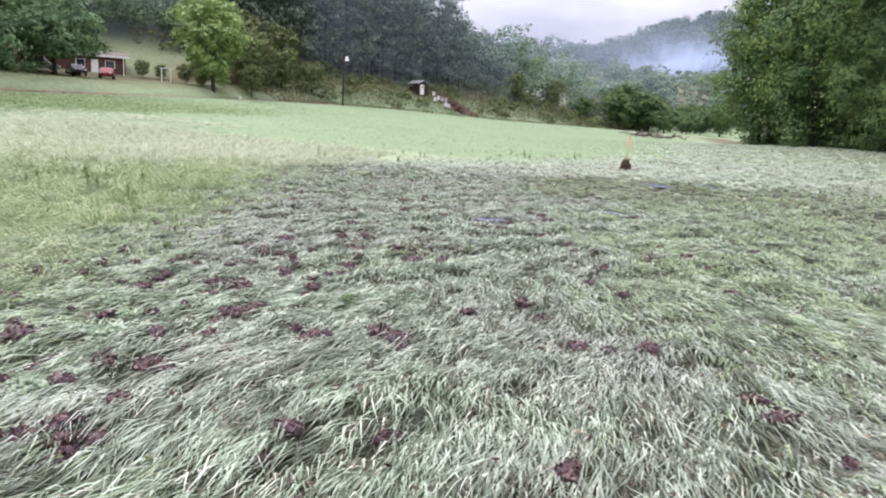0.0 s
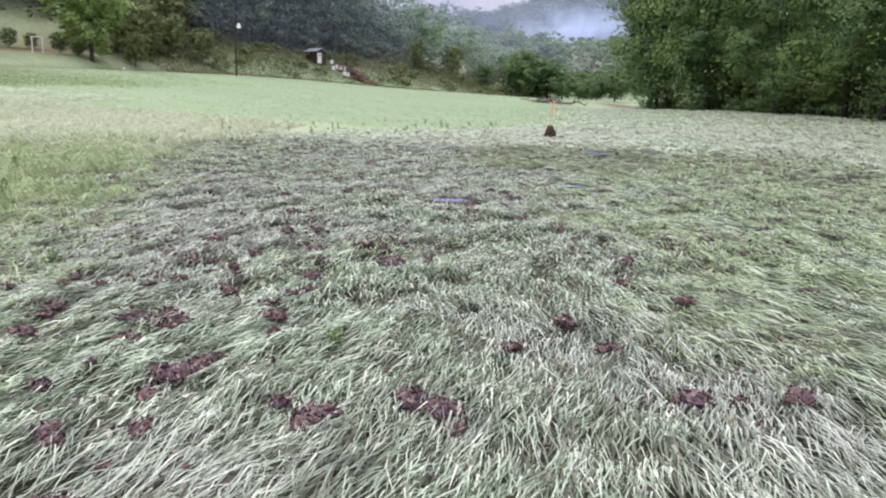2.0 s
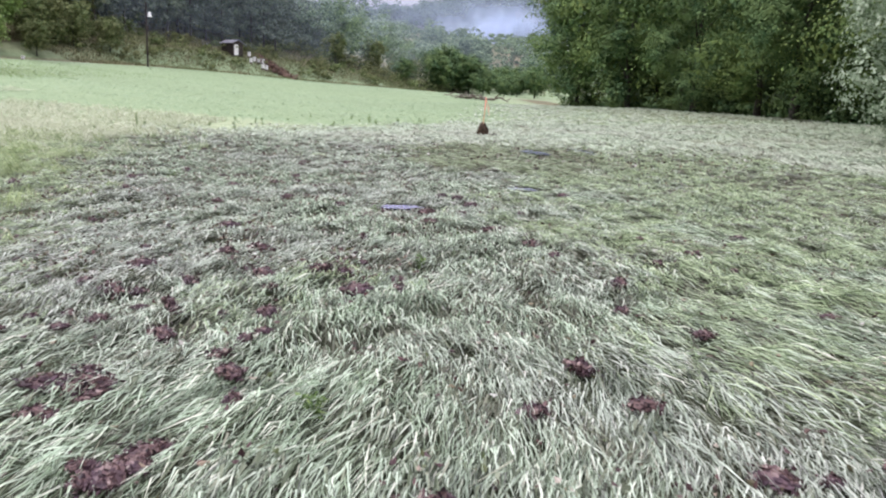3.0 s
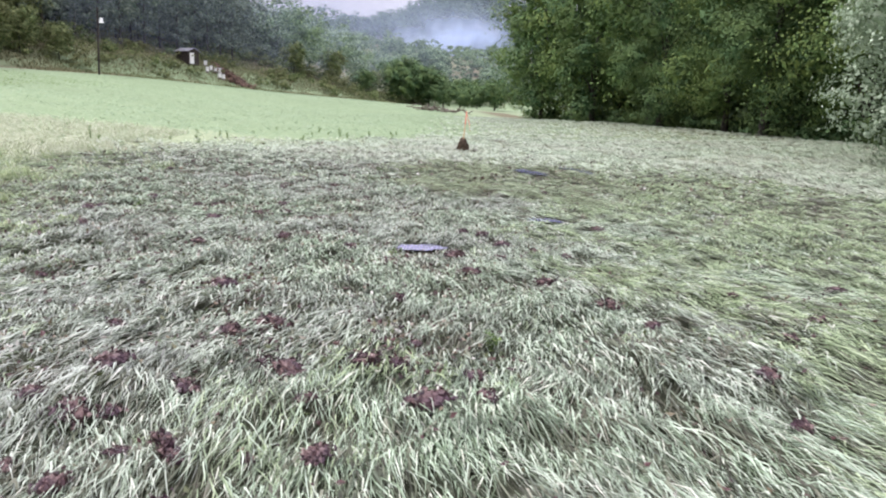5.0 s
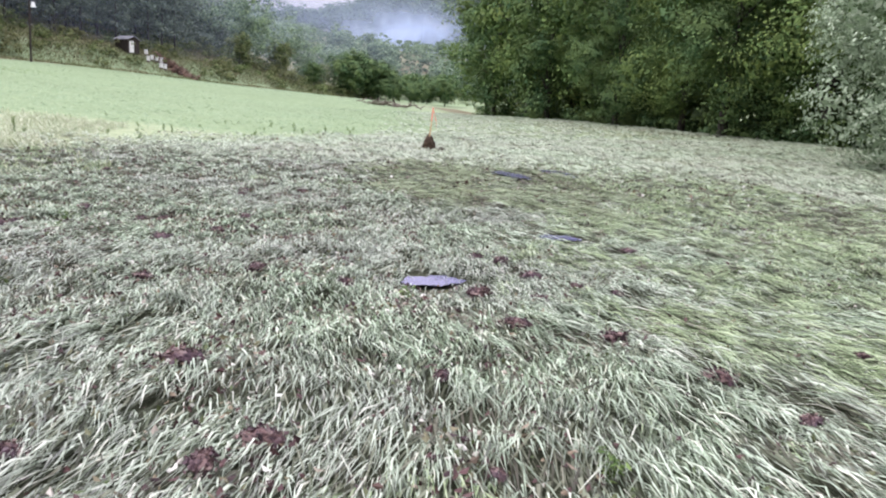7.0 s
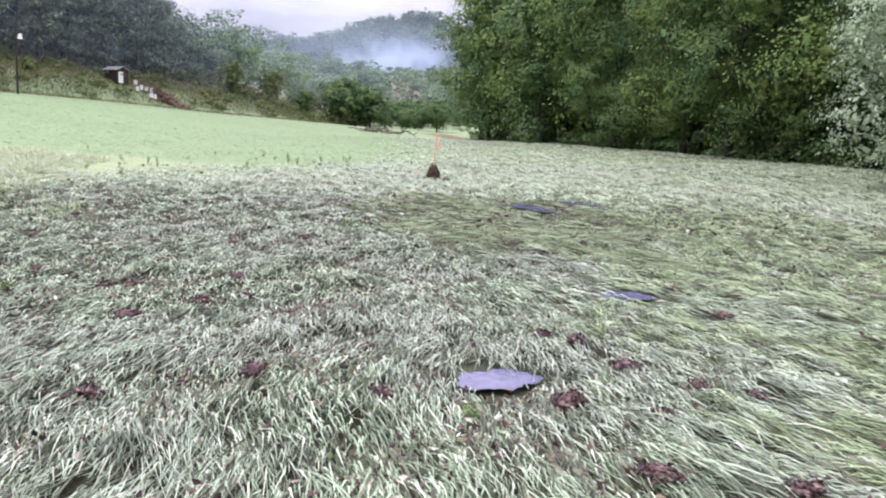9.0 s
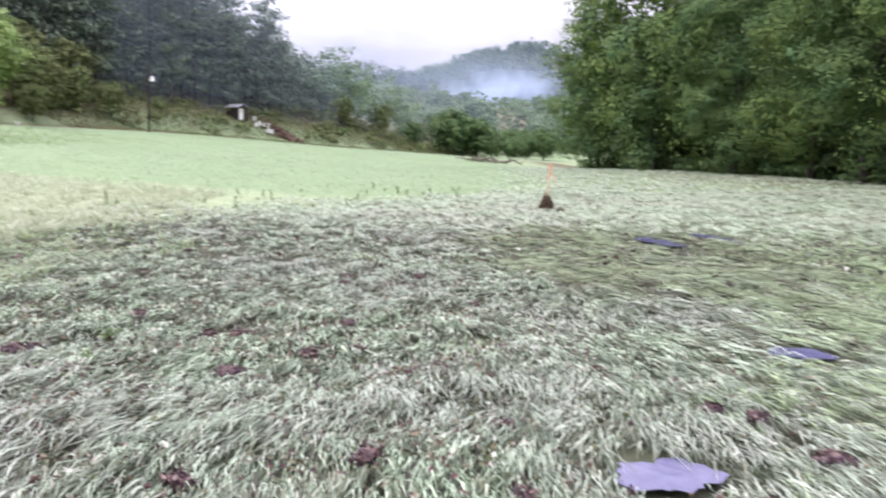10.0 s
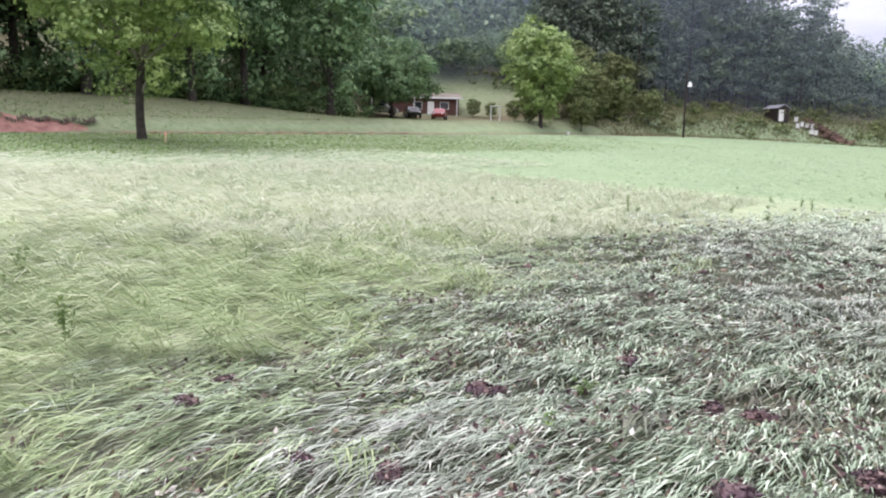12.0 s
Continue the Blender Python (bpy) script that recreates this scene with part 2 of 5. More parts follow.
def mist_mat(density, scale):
    """Sheet for mist and painted haze: mostly clear, tinted blue, thickest in the middle of the bank, in soft wisps."""
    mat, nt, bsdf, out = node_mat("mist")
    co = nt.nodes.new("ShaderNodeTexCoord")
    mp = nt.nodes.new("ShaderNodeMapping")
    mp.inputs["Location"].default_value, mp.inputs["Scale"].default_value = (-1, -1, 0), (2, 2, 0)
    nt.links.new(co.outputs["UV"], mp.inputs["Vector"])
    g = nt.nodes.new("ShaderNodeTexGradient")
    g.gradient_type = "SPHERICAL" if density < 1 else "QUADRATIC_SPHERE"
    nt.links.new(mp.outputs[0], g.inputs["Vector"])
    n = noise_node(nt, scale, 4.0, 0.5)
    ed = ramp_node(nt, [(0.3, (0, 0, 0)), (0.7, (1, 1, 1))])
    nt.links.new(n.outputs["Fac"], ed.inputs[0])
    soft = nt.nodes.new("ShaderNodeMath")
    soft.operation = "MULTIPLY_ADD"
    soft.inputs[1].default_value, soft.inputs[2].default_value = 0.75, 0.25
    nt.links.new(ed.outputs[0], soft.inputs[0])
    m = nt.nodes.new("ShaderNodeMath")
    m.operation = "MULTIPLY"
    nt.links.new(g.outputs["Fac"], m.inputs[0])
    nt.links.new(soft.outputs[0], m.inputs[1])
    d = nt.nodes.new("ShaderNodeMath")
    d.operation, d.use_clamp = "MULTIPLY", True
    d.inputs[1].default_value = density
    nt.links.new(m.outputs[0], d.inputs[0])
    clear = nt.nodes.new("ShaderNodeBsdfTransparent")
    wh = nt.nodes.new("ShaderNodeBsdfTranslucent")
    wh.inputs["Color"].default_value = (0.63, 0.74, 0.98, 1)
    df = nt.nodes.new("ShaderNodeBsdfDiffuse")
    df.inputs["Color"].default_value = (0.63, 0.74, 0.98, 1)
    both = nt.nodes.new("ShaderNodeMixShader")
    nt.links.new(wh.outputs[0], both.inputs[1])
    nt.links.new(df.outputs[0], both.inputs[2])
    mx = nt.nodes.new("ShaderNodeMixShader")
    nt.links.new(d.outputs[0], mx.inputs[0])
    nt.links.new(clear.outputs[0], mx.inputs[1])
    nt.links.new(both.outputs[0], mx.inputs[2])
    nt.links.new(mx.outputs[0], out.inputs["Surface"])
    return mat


def ground_mat():
    """One sheet of ground: the attribute 'cover' says what grows (r: silted flat grass, g: green meadow, b: bare or brown ground)."""
    mat, nt, bsdf, out = node_mat("meadow_ground")
    at = nt.nodes.new("ShaderNodeAttribute")
    at.attribute_name = "cover"
    sep = nt.nodes.new("ShaderNodeSeparateColor")
    nt.links.new(at.outputs["Color"], sep.inputs[0])
    n1 = noise_node(nt, 1.4, 6.0, 0.7)
    n2 = noise_node(nt, 0.07, 4.0)
    blond = ramp_node(nt, [(0.3, (0.30, 0.33, 0.205)), (0.7, (0.43, 0.45, 0.305))])
    # near-black, so that gaps between blades look shaded
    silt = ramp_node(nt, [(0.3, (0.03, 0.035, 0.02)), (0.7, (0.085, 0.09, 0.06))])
    green = ramp_node(nt, [(0.3, (0.165, 0.23, 0.12)), (0.7, (0.25, 0.31, 0.185))])
    bare = ramp_node(nt, [(0.3, (0.07, 0.06, 0.035)), (0.7, (0.18, 0.15, 0.09))])
    for r in (blond, silt, green, bare):
        nt.links.new(n1.outputs["Fac"], r.inputs[0])
    col = blond.outputs[0]
    for k, r in (("Red", silt), ("Green", green), ("Blue", bare)):
        m = nt.nodes.new("ShaderNodeMixRGB")
        nt.links.new(sep.outputs[k], m.inputs[0])
        nt.links.new(col, m.inputs[1])
        nt.links.new(r.outputs[0], m.inputs[2])
        col = m.outputs[0]
    v = nt.nodes.new("ShaderNodeMixRGB")
    v.blend_type = "MULTIPLY"
    v.inputs[0].default_value = 0.5
    tone = ramp_node(nt, [(0.3, (0.72, 0.75, 0.7)), (0.7, (1, 1, 1))])
    nt.links.new(n2.outputs["Fac"], tone.inputs[0])
    nt.links.new(col, v.inputs[1])
    nt.links.new(tone.outputs[0], v.inputs[2])
    nt.links.new(v.outputs[0], bsdf.inputs["Base Color"])
    bsdf.inputs["Roughness"].default_value = 0.9
    bsdf.inputs["Specular IOR Level"].default_value = 0.15
    f = noise_node(nt, 7.0, 5.0, 0.7)
    bp = nt.nodes.new("ShaderNodeBump")
    bp.inputs["Strength"].default_value, bp.inputs["Distance"].default_value = 0.8, 0.06
    nt.links.new(f.outputs["Fac"], bp.inputs["Height"])
    nt.links.new(bp.outputs[0], bsdf.inputs["Normal"])
    return mat


M_GLASS, M_WATER, M_GROUND = glass_mat(), water_mat(), ground_mat()

# ---- the lie of the land ----
# the far-left edge of the meadow, along the road: x, y, height
EDGE = np.array([
    (-52, -400, 2.0), (-49, -60, 2.0), (-48.5, 10, 2.1), (-47.5, 30, 2.25), (-46.5, 47, 2.65), (-46, 75, 3.4), (-44.5, 97, 4.0), (-38, 120, 4.3),
    (-30, 132, 4.1), (-15, 150, 3.3), (0, 170, 2.9), (14, 205, 2.4), (45, 235, 2.8), (110, 275, 3.5), (400, 380, 6),
], float)
LAWN = np.array([(0, 0), (3.5, 0), (5.5, 1.2), (9, 1.6), (20, 2.3), (35, 5.0), (50, 9.5), (80, 20), (150, 58), (260, 95), (900, 110)], float)
STEEP = np.array([(0, 0), (3, 0.3), (10, 4.0), (30, 10.5), (60, 21), (120, 44), (220, 72), (900, 80)], float)


def smooth(a, b, v):
    u = np.clip((np.asarray(v, float) - a) / (b - a), 0, 1)
    return u * u * (3 - 2 * u)


def edge_distance(x, y):
    """Signed distance to the meadow's road edge (positive on the meadow), and the edge's height at the nearest place."""
    best, sign, high = np.full(x.shape, 1e9), np.ones(x.shape), np.zeros(x.shape)
    for a, b in zip(EDGE[:-1], EDGE[1:]):
        dx, dy = b[0] - a[0], b[1] - a[1]
        u = np.clip(((x - a[0]) * dx + (y - a[1]) * dy) / (dx * dx + dy * dy), 0, 1)
        px, py = a[0] + u * dx, a[1] + u * dy
        d = np.hypot(x - px, y - py)
        near = d < best
        side = np.where(dx * (y - a[1]) - dy * (x - a[0]) < 0, 1.0, -1.0)
        best, sign, high = np.where(near, d, best), np.where(near, side, sign), np.where(near, a[2] + u * (b[2] - a[2]), high)
    return best * sign, high


def waves(x, y, size, seed):
    """A cheap smooth random field between about -1 and 1."""
    r = np.random.RandomState(seed)
    v = np.zeros(np.shape(x))
    for k in range(7):
        a, f, p = r.uniform(0, 6.28), r.uniform(0.6, 1.8) / size, r.uniform(0, 6.28)
        v = v + np.sin((x * math.cos(a) + y * math.sin(a)) * f * 6.28 + p)
    return v / 3.5


def land(x, y):
    x, y = np.asarray(x, float), np.asarray(y, float)
    d, high = edge_distance(x, y)
    floor = 0.0085 * np.clip(y - 30, 0, 260) + 0.55 * smooth(9, 26, x) * (1 - smooth(75, 120, y))
    up = np.clip(1 - d / 43.0, 0, 1) ** 1.1
    field = floor * (1 - up) + high * up
    s = np.clip(-d, 0, 900)
    steep = smooth(95, 125, y)
    rise = np.interp(s, LAWN[:, 0], LAWN[:, 1]) * (1 - steep) + np.interp(s, STEEP[:, 0], STEEP[:, 1]) * steep * (1 - 0.47 * smooth(150, 260, y))
    hill = 50 * np.exp(-(((x - 115) / 100) ** 2 + ((y - 680) / 150) ** 2)) + 9 * np.exp(-(((x + 90) / 130) ** 2 + ((y - 760) / 150) ** 2))
    rise = rise + 1.3 * smooth(7, 16, s) * (1 - smooth(48, 76, y))
    z = np.where(d > 0, field, high + rise) + hill
    z = z + 0.035 * waves(x, y, 5.0, 3) * smooth(1, 8, np.abs(d)) + 0.012 * waves(x, y, 1.3, 4) + waves(x, y, 45.0, 5) * 1.2 * smooth(15, 60, s)
    creek = smooth(30, 36, x) * (1 - smooth(140, 220, y)) * (1 - smooth(44, 54, x))
    return z - 1.6 * creek


def flat_edge(y):
    """x of the line where the silted, flattened grass begins."""
    return np.interp(y, [-20, 5.5, 12, 18, 25, 30, 36, 42, 60, 120], [-4, -4.8, -6.4, -8.1, -7.9, -5.3, -1.0, 4, 8, 16])


def silted(x, y):
    b = flat_edge(y) + 1.0 * waves(x, y, 4.0, 8)
    w = 1.7 + 0.09 * np.clip(y - 18, 0, 40)
    return smooth(-w, w, x - b)


def combed(x, y):
    """Where the flood combed the grass crosswise and left it dark."""
    u = ((x - 1.4) / 3.0) ** 2 + ((y - 20.5) / 4.6) ** 2 + 0.35 * waves(x, y, 3.0, 12)
    return 1 - smooth(0.6, 1.15, u)


# ---- mesh helpers ----
def fast_mesh(name, verts, tris, mat, smooth_faces=False):
    me = bpy.data.meshes.new(name)
    verts, tris = np.ascontiguousarray(verts, np.float32), np.ascontiguousarray(tris, np.int32)
    me.vertices.add(len(verts))
    me.vertices.foreach_set("co", verts.ravel())
    n = tris.shape[1]
    me.loops.add(tris.size)
    me.loops.foreach_set("vertex_index", tris.ravel())
    me.polygons.add(len(tris))
    me.polygons.foreach_set("loop_start", np.arange(0, tris.size, n, dtype=np.int32))
    me.polygons.foreach_set("use_smooth", np.full(len(tris), smooth_faces))
    me.update(calc_edges=True)
    me.materials.append(mat)
    return me


def part(name, bm, material, parent, label=""):
    me = bpy.data.meshes.new(name)
    bm.to_mesh(me)
    bm.free()
    me.materials.append(material)
    ob = new(name, me)
    ob.parent = parent
    return tagged(ob, label)


def mesh_part(name, me, parent, label=""):
    ob = new(name, me)
    ob.parent = parent
    return tagged(ob, label)


def box_bm(cx, cy, cz, sx, sy, sz, bevel=0.0, bm=None):
    own = bm if bm is not None else bmesh.new()
    made = bmesh.ops.create_cube(own, size=1, matrix=Matrix.Translation((cx, cy, cz)) @ Matrix.Diagonal((sx, sy, sz, 1)))
    if bevel:
        es = list({e for v in made["verts"] for e in v.link_edges})
        bmesh.ops.bevel(own, geom=es, offset=bevel, segments=2, affect="EDGES")
    return own


def tube(points, radii, sides=8):
    """Vertices and quads of a bent, tapered tube."""
    pts, vs, fs = [Vector(p) for p in points], [], []
    for i, p in enumerate(pts):
        d = (pts[min(i + 1, len(pts) - 1)] - pts[max(i - 1, 0)]).normalized()
        a = d.cross(Vector((0.31, 0.95, 0.05))).normalized()
        b = d.cross(a)
        for k in range(sides):
            w = 2 * math.pi * k / sides
            vs.append(p + (a * math.cos(w) + b * math.sin(w)) * radii[i])
    for i in range(len(pts) - 1):
        for k in range(sides):
            j = (k + 1) % sides
            fs.append((i * sides + k, i * sides + j, (i + 1) * sides + j, (i + 1) * sides + k))
    return [tuple(v) for v in vs], fs


def tubes_mesh(name, tubes, mat):
    vs, fs = [], []
    for v, f in tubes:
        fs += [tuple(i + len(vs) for i in q) for q in f]
        vs += v
    me = fast_mesh(name, np.array(vs), np.array(fs), mat, True)
    return me


def cards(pos, normal, size, spin, aspect=0.55, fold=0.25):
    """Folded diamond leaves: positions, facing, length; four vertices and two triangles each."""
    n = normal / np.linalg.norm(normal, axis=1, keepdims=True)
    ref = np.where(np.abs(n[:, 2:3]) < 0.9, np.array([[0, 0, 1.0]]), np.array([[1.0, 0, 0]]))
    a = np.cross(n, ref)
    a /= np.linalg.norm(a, axis=1, keepdims=True)
    b = np.cross(n, a)
    u = a * np.cos(spin)[:, None] + b * np.sin(spin)[:, None]
    v = np.cross(n, u)
    L, W = size[:, None] * 0.5, size[:, None] * 0.5 * aspect
    q = np.stack([pos - u * L, pos + v * W - n * W * fold, pos + u * L, pos - v * W - n * W * fold], 1).reshape(-1, 3)
    i = np.arange(len(pos))[:, None] * 4
    t = np.concatenate([i + np.array([[0, 1, 2]]), i + np.array([[0, 2, 3]])], 1).reshape(-1, 3)
    return q, t


def blades(r, x, y, z, length, width, heading, lift, droop, curl=0.25):
    """Grass blades that lie over: root, elbow and tip; five vertices and three triangles each."""
    n = len(x)
    dx, dy = np.cos(heading), np.sin(heading)
    sx, sy = -dy, dx
    tilt = r.uniform(-0.7, 0.7, n)
    bend = r.normal(0, curl, n)
    root = np.stack([x, y, z], 1)
    mid = root + np.stack([dx * length * 0.5, dy * length * 0.5, lift], 1)
    tip = root + np.stack([(dx + sx * bend) * length, (dy + sy * bend) * length, lift * droop], 1)
    side = np.stack([sx * np.cos(tilt), sy * np.cos(tilt), np.sin(tilt)], 1) * (width[:, None] * 0.5)
    q = np.stack([root - side * 0.7, root + side * 0.7, mid + side, mid - side, tip], 1).reshape(-1, 3)
    i = np.arange(n)[:, None] * 5
    t = np.concatenate([i + np.array([[0, 1, 2]]), i + np.array([[0, 2, 3]]), i + np.array([[3, 2, 4]])], 1).reshape(-1, 3)
    return q, t


def slips(r, x, y, z, length, width, heading, lift):
    """Short blades for the mat and the distance: one triangle each."""
    n = len(x)
    dx, dy = np.cos(heading), np.sin(heading)
    tilt = r.uniform(-0.7, 0.7, n)
    root = np.stack([x, y, z], 1)
    tip = root + np.stack([dx * length, dy * length, 0 * lift], 1)
    root = root + np.stack([0 * lift, 0 * lift, lift], 1)
    side = np.stack([-dy * np.cos(tilt), dx * np.cos(tilt), np.sin(tilt)], 1) * (width[:, None] * 0.5)
    q = np.stack([root - side, root + side, tip], 1).reshape(-1, 3)
    return q, np.arange(3 * n).reshape(-1, 3)


def stuff(name, chunks, mat, label, category):
    """One mesh of uncountable small pieces."""
    vs, ts, off = [], [], 0
    for q, t in chunks:
        vs.append(q)
        ts.append(t + off)
        off += len(q)
    ob = new(name, fast_mesh(name, np.concatenate(vs), np.concatenate(ts), mat))
    return tagged(ob, label, category, kind="stuff")


# ---- ground: one sheet to the horizon ----
def axis(lo, hi, fine_lo, fine_hi, step, grow=1.12):
    inner = list(np.arange(fine_lo, fine_hi + step / 2, step))
    s, v, below = step, fine_lo, []
    while v > lo:
        s *= grow
        v -= s
        below.append(v)
    s, v, above = step, inner[-1], []
    while v < hi:
        s *= grow
        v += s
        above.append(v)
    return np.array(below[::-1] + inner + above)


gx, gy = axis(-2600, 2600, -62, 40, 1.0), axis(-1500, 3000, -6, 60, 1.0, 1.05)
GX, GY = np.meshgrid(gx, gy)
GZ = land(GX, GY)
idx = np.arange(GX.size).reshape(GX.shape)
quads = np.stack([idx[:-1, :-1], idx[:-1, 1:], idx[1:, 1:], idx[1:, :-1]], -1).reshape(-1, 4)
ground_me = fast_mesh("ground", np.stack([GX, GY, GZ], -1).reshape(-1, 3), quads, M_GROUND, True)
gd, _ = edge_distance(GX, GY)
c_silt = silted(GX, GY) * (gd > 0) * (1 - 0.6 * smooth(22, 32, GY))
c_green = np.clip(smooth(20, 34, GY + 0.5 * (-GX - 14) + 3 * waves(GX, GY, 14, 21)) * (1 - c_silt) + (gd < 9) + (1 - smooth(14, 20, gd)) * (1 - c_silt), 0, 1)
on_hill = (gd < -9) & ~((((GX + 70) / 12) ** 2 + ((GY - 109) / 12) ** 2 < 1))
c_bare = np.clip(0.4 * (((GX + 68) / 14) ** 2 + ((GY - 109) / 14) ** 2 < 1) + (0.62 + 0.33 * smooth(-0.4, 0.6, waves(GX, GY, 16, 31))) * on_hill * smooth(9, 24, -gd + 14 * (GY > 105)) + 0.8 * smooth(-0.6, 0.4, -gd) * (1 - smooth(3.2, 4.6, -gd)) * (GY < 118) + 0.5 * smooth(0.3, 1.5, gd) * (1 - smooth(14, 19, gd)) * (1 - smooth(50, 85, GY)) + 0.5 * smooth(4, 6, -gd) * (1 - smooth(14, 26, -gd)) * (GY < 118) + 0.9 * smooth(22, 25, GX) * (GY < 160) + 0.45 * smooth(14, 22, GX) * (GY < 90), 0, 1)
cover = ground_me.color_attributes.new("cover", "FLOAT_COLOR", "POINT")
cover.data.foreach_set("color", np.stack([c_silt, c_green, c_bare, np.ones_like(c_silt)], -1).astype(np.float32).ravel())
tagged(new("ground", ground_me), "wet valley meadow rising to a grassy wooded hillside", "ground", kind="structure")


# ---- trees ----
def crown_chunk(r, centre, radii, clumps, leaves, leaf, clump_r, low=-0.85, lobes=0.25, hollow=0.45, cap=False, inner=0):
    """Leaves in clumps over an uneven crown; inner is the number of coarse leaf sprays inside each clump."""
    d = r.normal(size=(clumps, 3))
    d /= np.linalg.norm(d, axis=1, keepdims=True)
    d = d[d[:, 2] > low]
    ph = r.uniform(0, 6.28, 4)
    lob = 1 + lobes * (np.sin(3 * np.arctan2(d[:, 1], d[:, 0]) + ph[0]) * 0.6 + np.sin(5 * d[:, 2] + ph[1]) * 0.5 + np.sin(7 * d[:, 0] + ph[2]) * 0.4)
    rad = (hollow + (1 - hollow) * r.uniform(0, 1, len(d)) ** 0.5) * lob
    cc = np.array(centre) + d * rad[:, None] * np.array(radii)
    cr = clump_r * r.uniform(0.6, 1.35, len(d))
    if inner:
        up = np.clip((cc[:, 2] - centre[2]) / radii[2] * 0.5 + 0.5, 0, 1)
        wide = np.interp(up, [0, 0.12, 0.3, 0.6, 1], [0.55, 0.95, 1.08, 0.95, 0.5])
        cc[:, :2] = np.array(centre[:2]) + (cc[:, :2] - np.array(centre[:2])) * (wide / np.maximum(np.linalg.norm(d[:, :2], axis=1), 0.35))[:, None] * np.minimum(1, np.linalg.norm(d[:, :2], axis=1) * 1.6)[:, None]
        cr *= np.interp(up, [0, 0.15], [0.6, 1])
    e = r.normal(size=(len(d), leaves, 3))
    e /= np.linalg.norm(e, axis=2, keepdims=True)
    e *= r.uniform(0.25, 1, (len(d), leaves, 1)) ** 0.5
    if cap:
        e /= np.linalg.norm(e, axis=2, keepdims=True)
        e *= r.uniform(0.72, 1.05, (len(d), leaves, 1))
        e[:, :, 2] = np.where(r.uniform(0, 1, (len(d), leaves)) < 0.8, np.abs(e[:, :, 2]), e[:, :, 2])
    flatten = np.array([1.15, 1.15, 0.8 if cap else 0.62])
    pos = (cc[:, None, :] + e * cr[:, None, None] * flatten).reshape(-1, 3)
    nrm = (e * 1.0 + np.array([0, 0, 0.6]) + d[:, None, :] * 0.4 + r.normal(0, 0.32, e.shape)).reshape(-1, 3)
    if cap:
        nrm = (e * 1.2 + np.array([0, 0, 0.35]) + d[:, None, :] * 0.3 + r.normal(0, 0.2, e.shape)).reshape(-1, 3)
    size = leaf * r.uniform(0.6, 1.3, len(pos))
    if inner:
        g = r.normal(size=(len(d), inner, 3))
        g /= np.linalg.norm(g, axis=2, keepdims=True)
        g[:, :, 2] = np.where(r.uniform(0, 1, (len(d), inner)) < 0.7, np.abs(g[:, :, 2]), g[:, :, 2])
        more = (cc[:, None, :] + g * (cr[:, None, None] * r.uniform(0.5, 0.78, (len(d), inner, 1))) * flatten).reshape(-1, 3)
        pos, nrm = np.concatenate([pos, more]), np.concatenate([nrm, (g + r.normal(0, 0.15, g.shape)).reshape(-1, 3)])
        size = np.concatenate([size, 0.22 * clump_r * r.uniform(0.7, 1.2, len(more))])
    return cards(pos, nrm, size, r.uniform(0, 6.28, len(pos)), 0.62), cc


def lobed_crown(r, centre, radii, lobes, sprays, leaves, leaf, lobe_r, hang=1.35, low=-0.8):
    """A crown of separate drooping lobes, each clothed with sprays of leaves and filled with coarse inner leaves."""
    i = np.arange(lobes) + 0.5
    up = 1 - (1 - low) * i / lobes
    turn = i * 2.39996 + r.uniform(0, 6.28)
    flat = np.sqrt(np.clip(1 - up * up, 0, 1))
    fill = np.interp(up, [-1, -0.6, 0, 0.6, 1], [0.6, 0.82, 1.0, 1.0, 1.0])
    d = np.stack([np.cos(turn) * flat * fill, np.sin(turn) * flat * fill, up], 1) + r.normal(0, 0.09, (lobes, 3))
    cc = np.array(centre) + d * r.uniform(0.5, 1.06, (lobes, 1)) * (np.array(radii) - lobe_r * np.array([0.7, 0.7, 0.9]))
    cr = lobe_r * r.uniform(0.6, 1.35, lobes)
    out = d / np.linalg.norm(d, axis=1, keepdims=True)
    shape = np.array([1.0, 1.0, hang])
    e = r.normal(size=(lobes, sprays, 3)) + out[:, None, :] * 0.8 + np.array([0, 0, 0.6])
    e /= np.linalg.norm(e, axis=2, keepdims=True)
    hub = cc[:, None, :] + e * cr[:, None, None] * shape * r.uniform(0.8, 1.12, (lobes, sprays, 1))
    j = r.normal(size=(lobes, sprays, leaves, 3)) * cr[:, None, None, None] * np.array([0.17, 0.17, 0.09])
    j = j + e[:, :, None, :] * np.array([1, 1, 0.3]) * (r.uniform(-0.2, 0.3, (lobes, sprays, leaves, 1)) * cr[:, None, None, None])
    j[..., 2] -= 0.35 * np.linalg.norm(j[..., :2], axis=-1)
    pos = (hub[:, :, None, :] + j).reshape(-1, 3)
    nrm = (e[:, :, None, :] * 1.3 + np.array([0, 0, 0.4]) + r.normal(0, 0.26, j.shape)).reshape(-1, 3)
    size = leaf * r.uniform(0.6, 1.3, len(pos))
    g = r.normal(size=(lobes, 44, 3)) + out[:, None, :] * 0.3
    g /= np.linalg.norm(g, axis=2, keepdims=True)
    more = (cc[:, None, :] + g * cr[:, None, None] * shape * r.uniform(0.4, 0.72, (lobes, 44, 1))).reshape(-1, 3)
    pos, nrm = np.concatenate([pos, more]), np.concatenate([nrm, (g + r.normal(0, 0.15, g.shape)).reshape(-1, 3)])
    size = np.concatenate([size, 0.34 * lobe_r * r.uniform(0.7, 1.2, len(more))])
    return cards(pos, nrm, size, r.uniform(0, 6.28, len(pos)), 0.6), cc


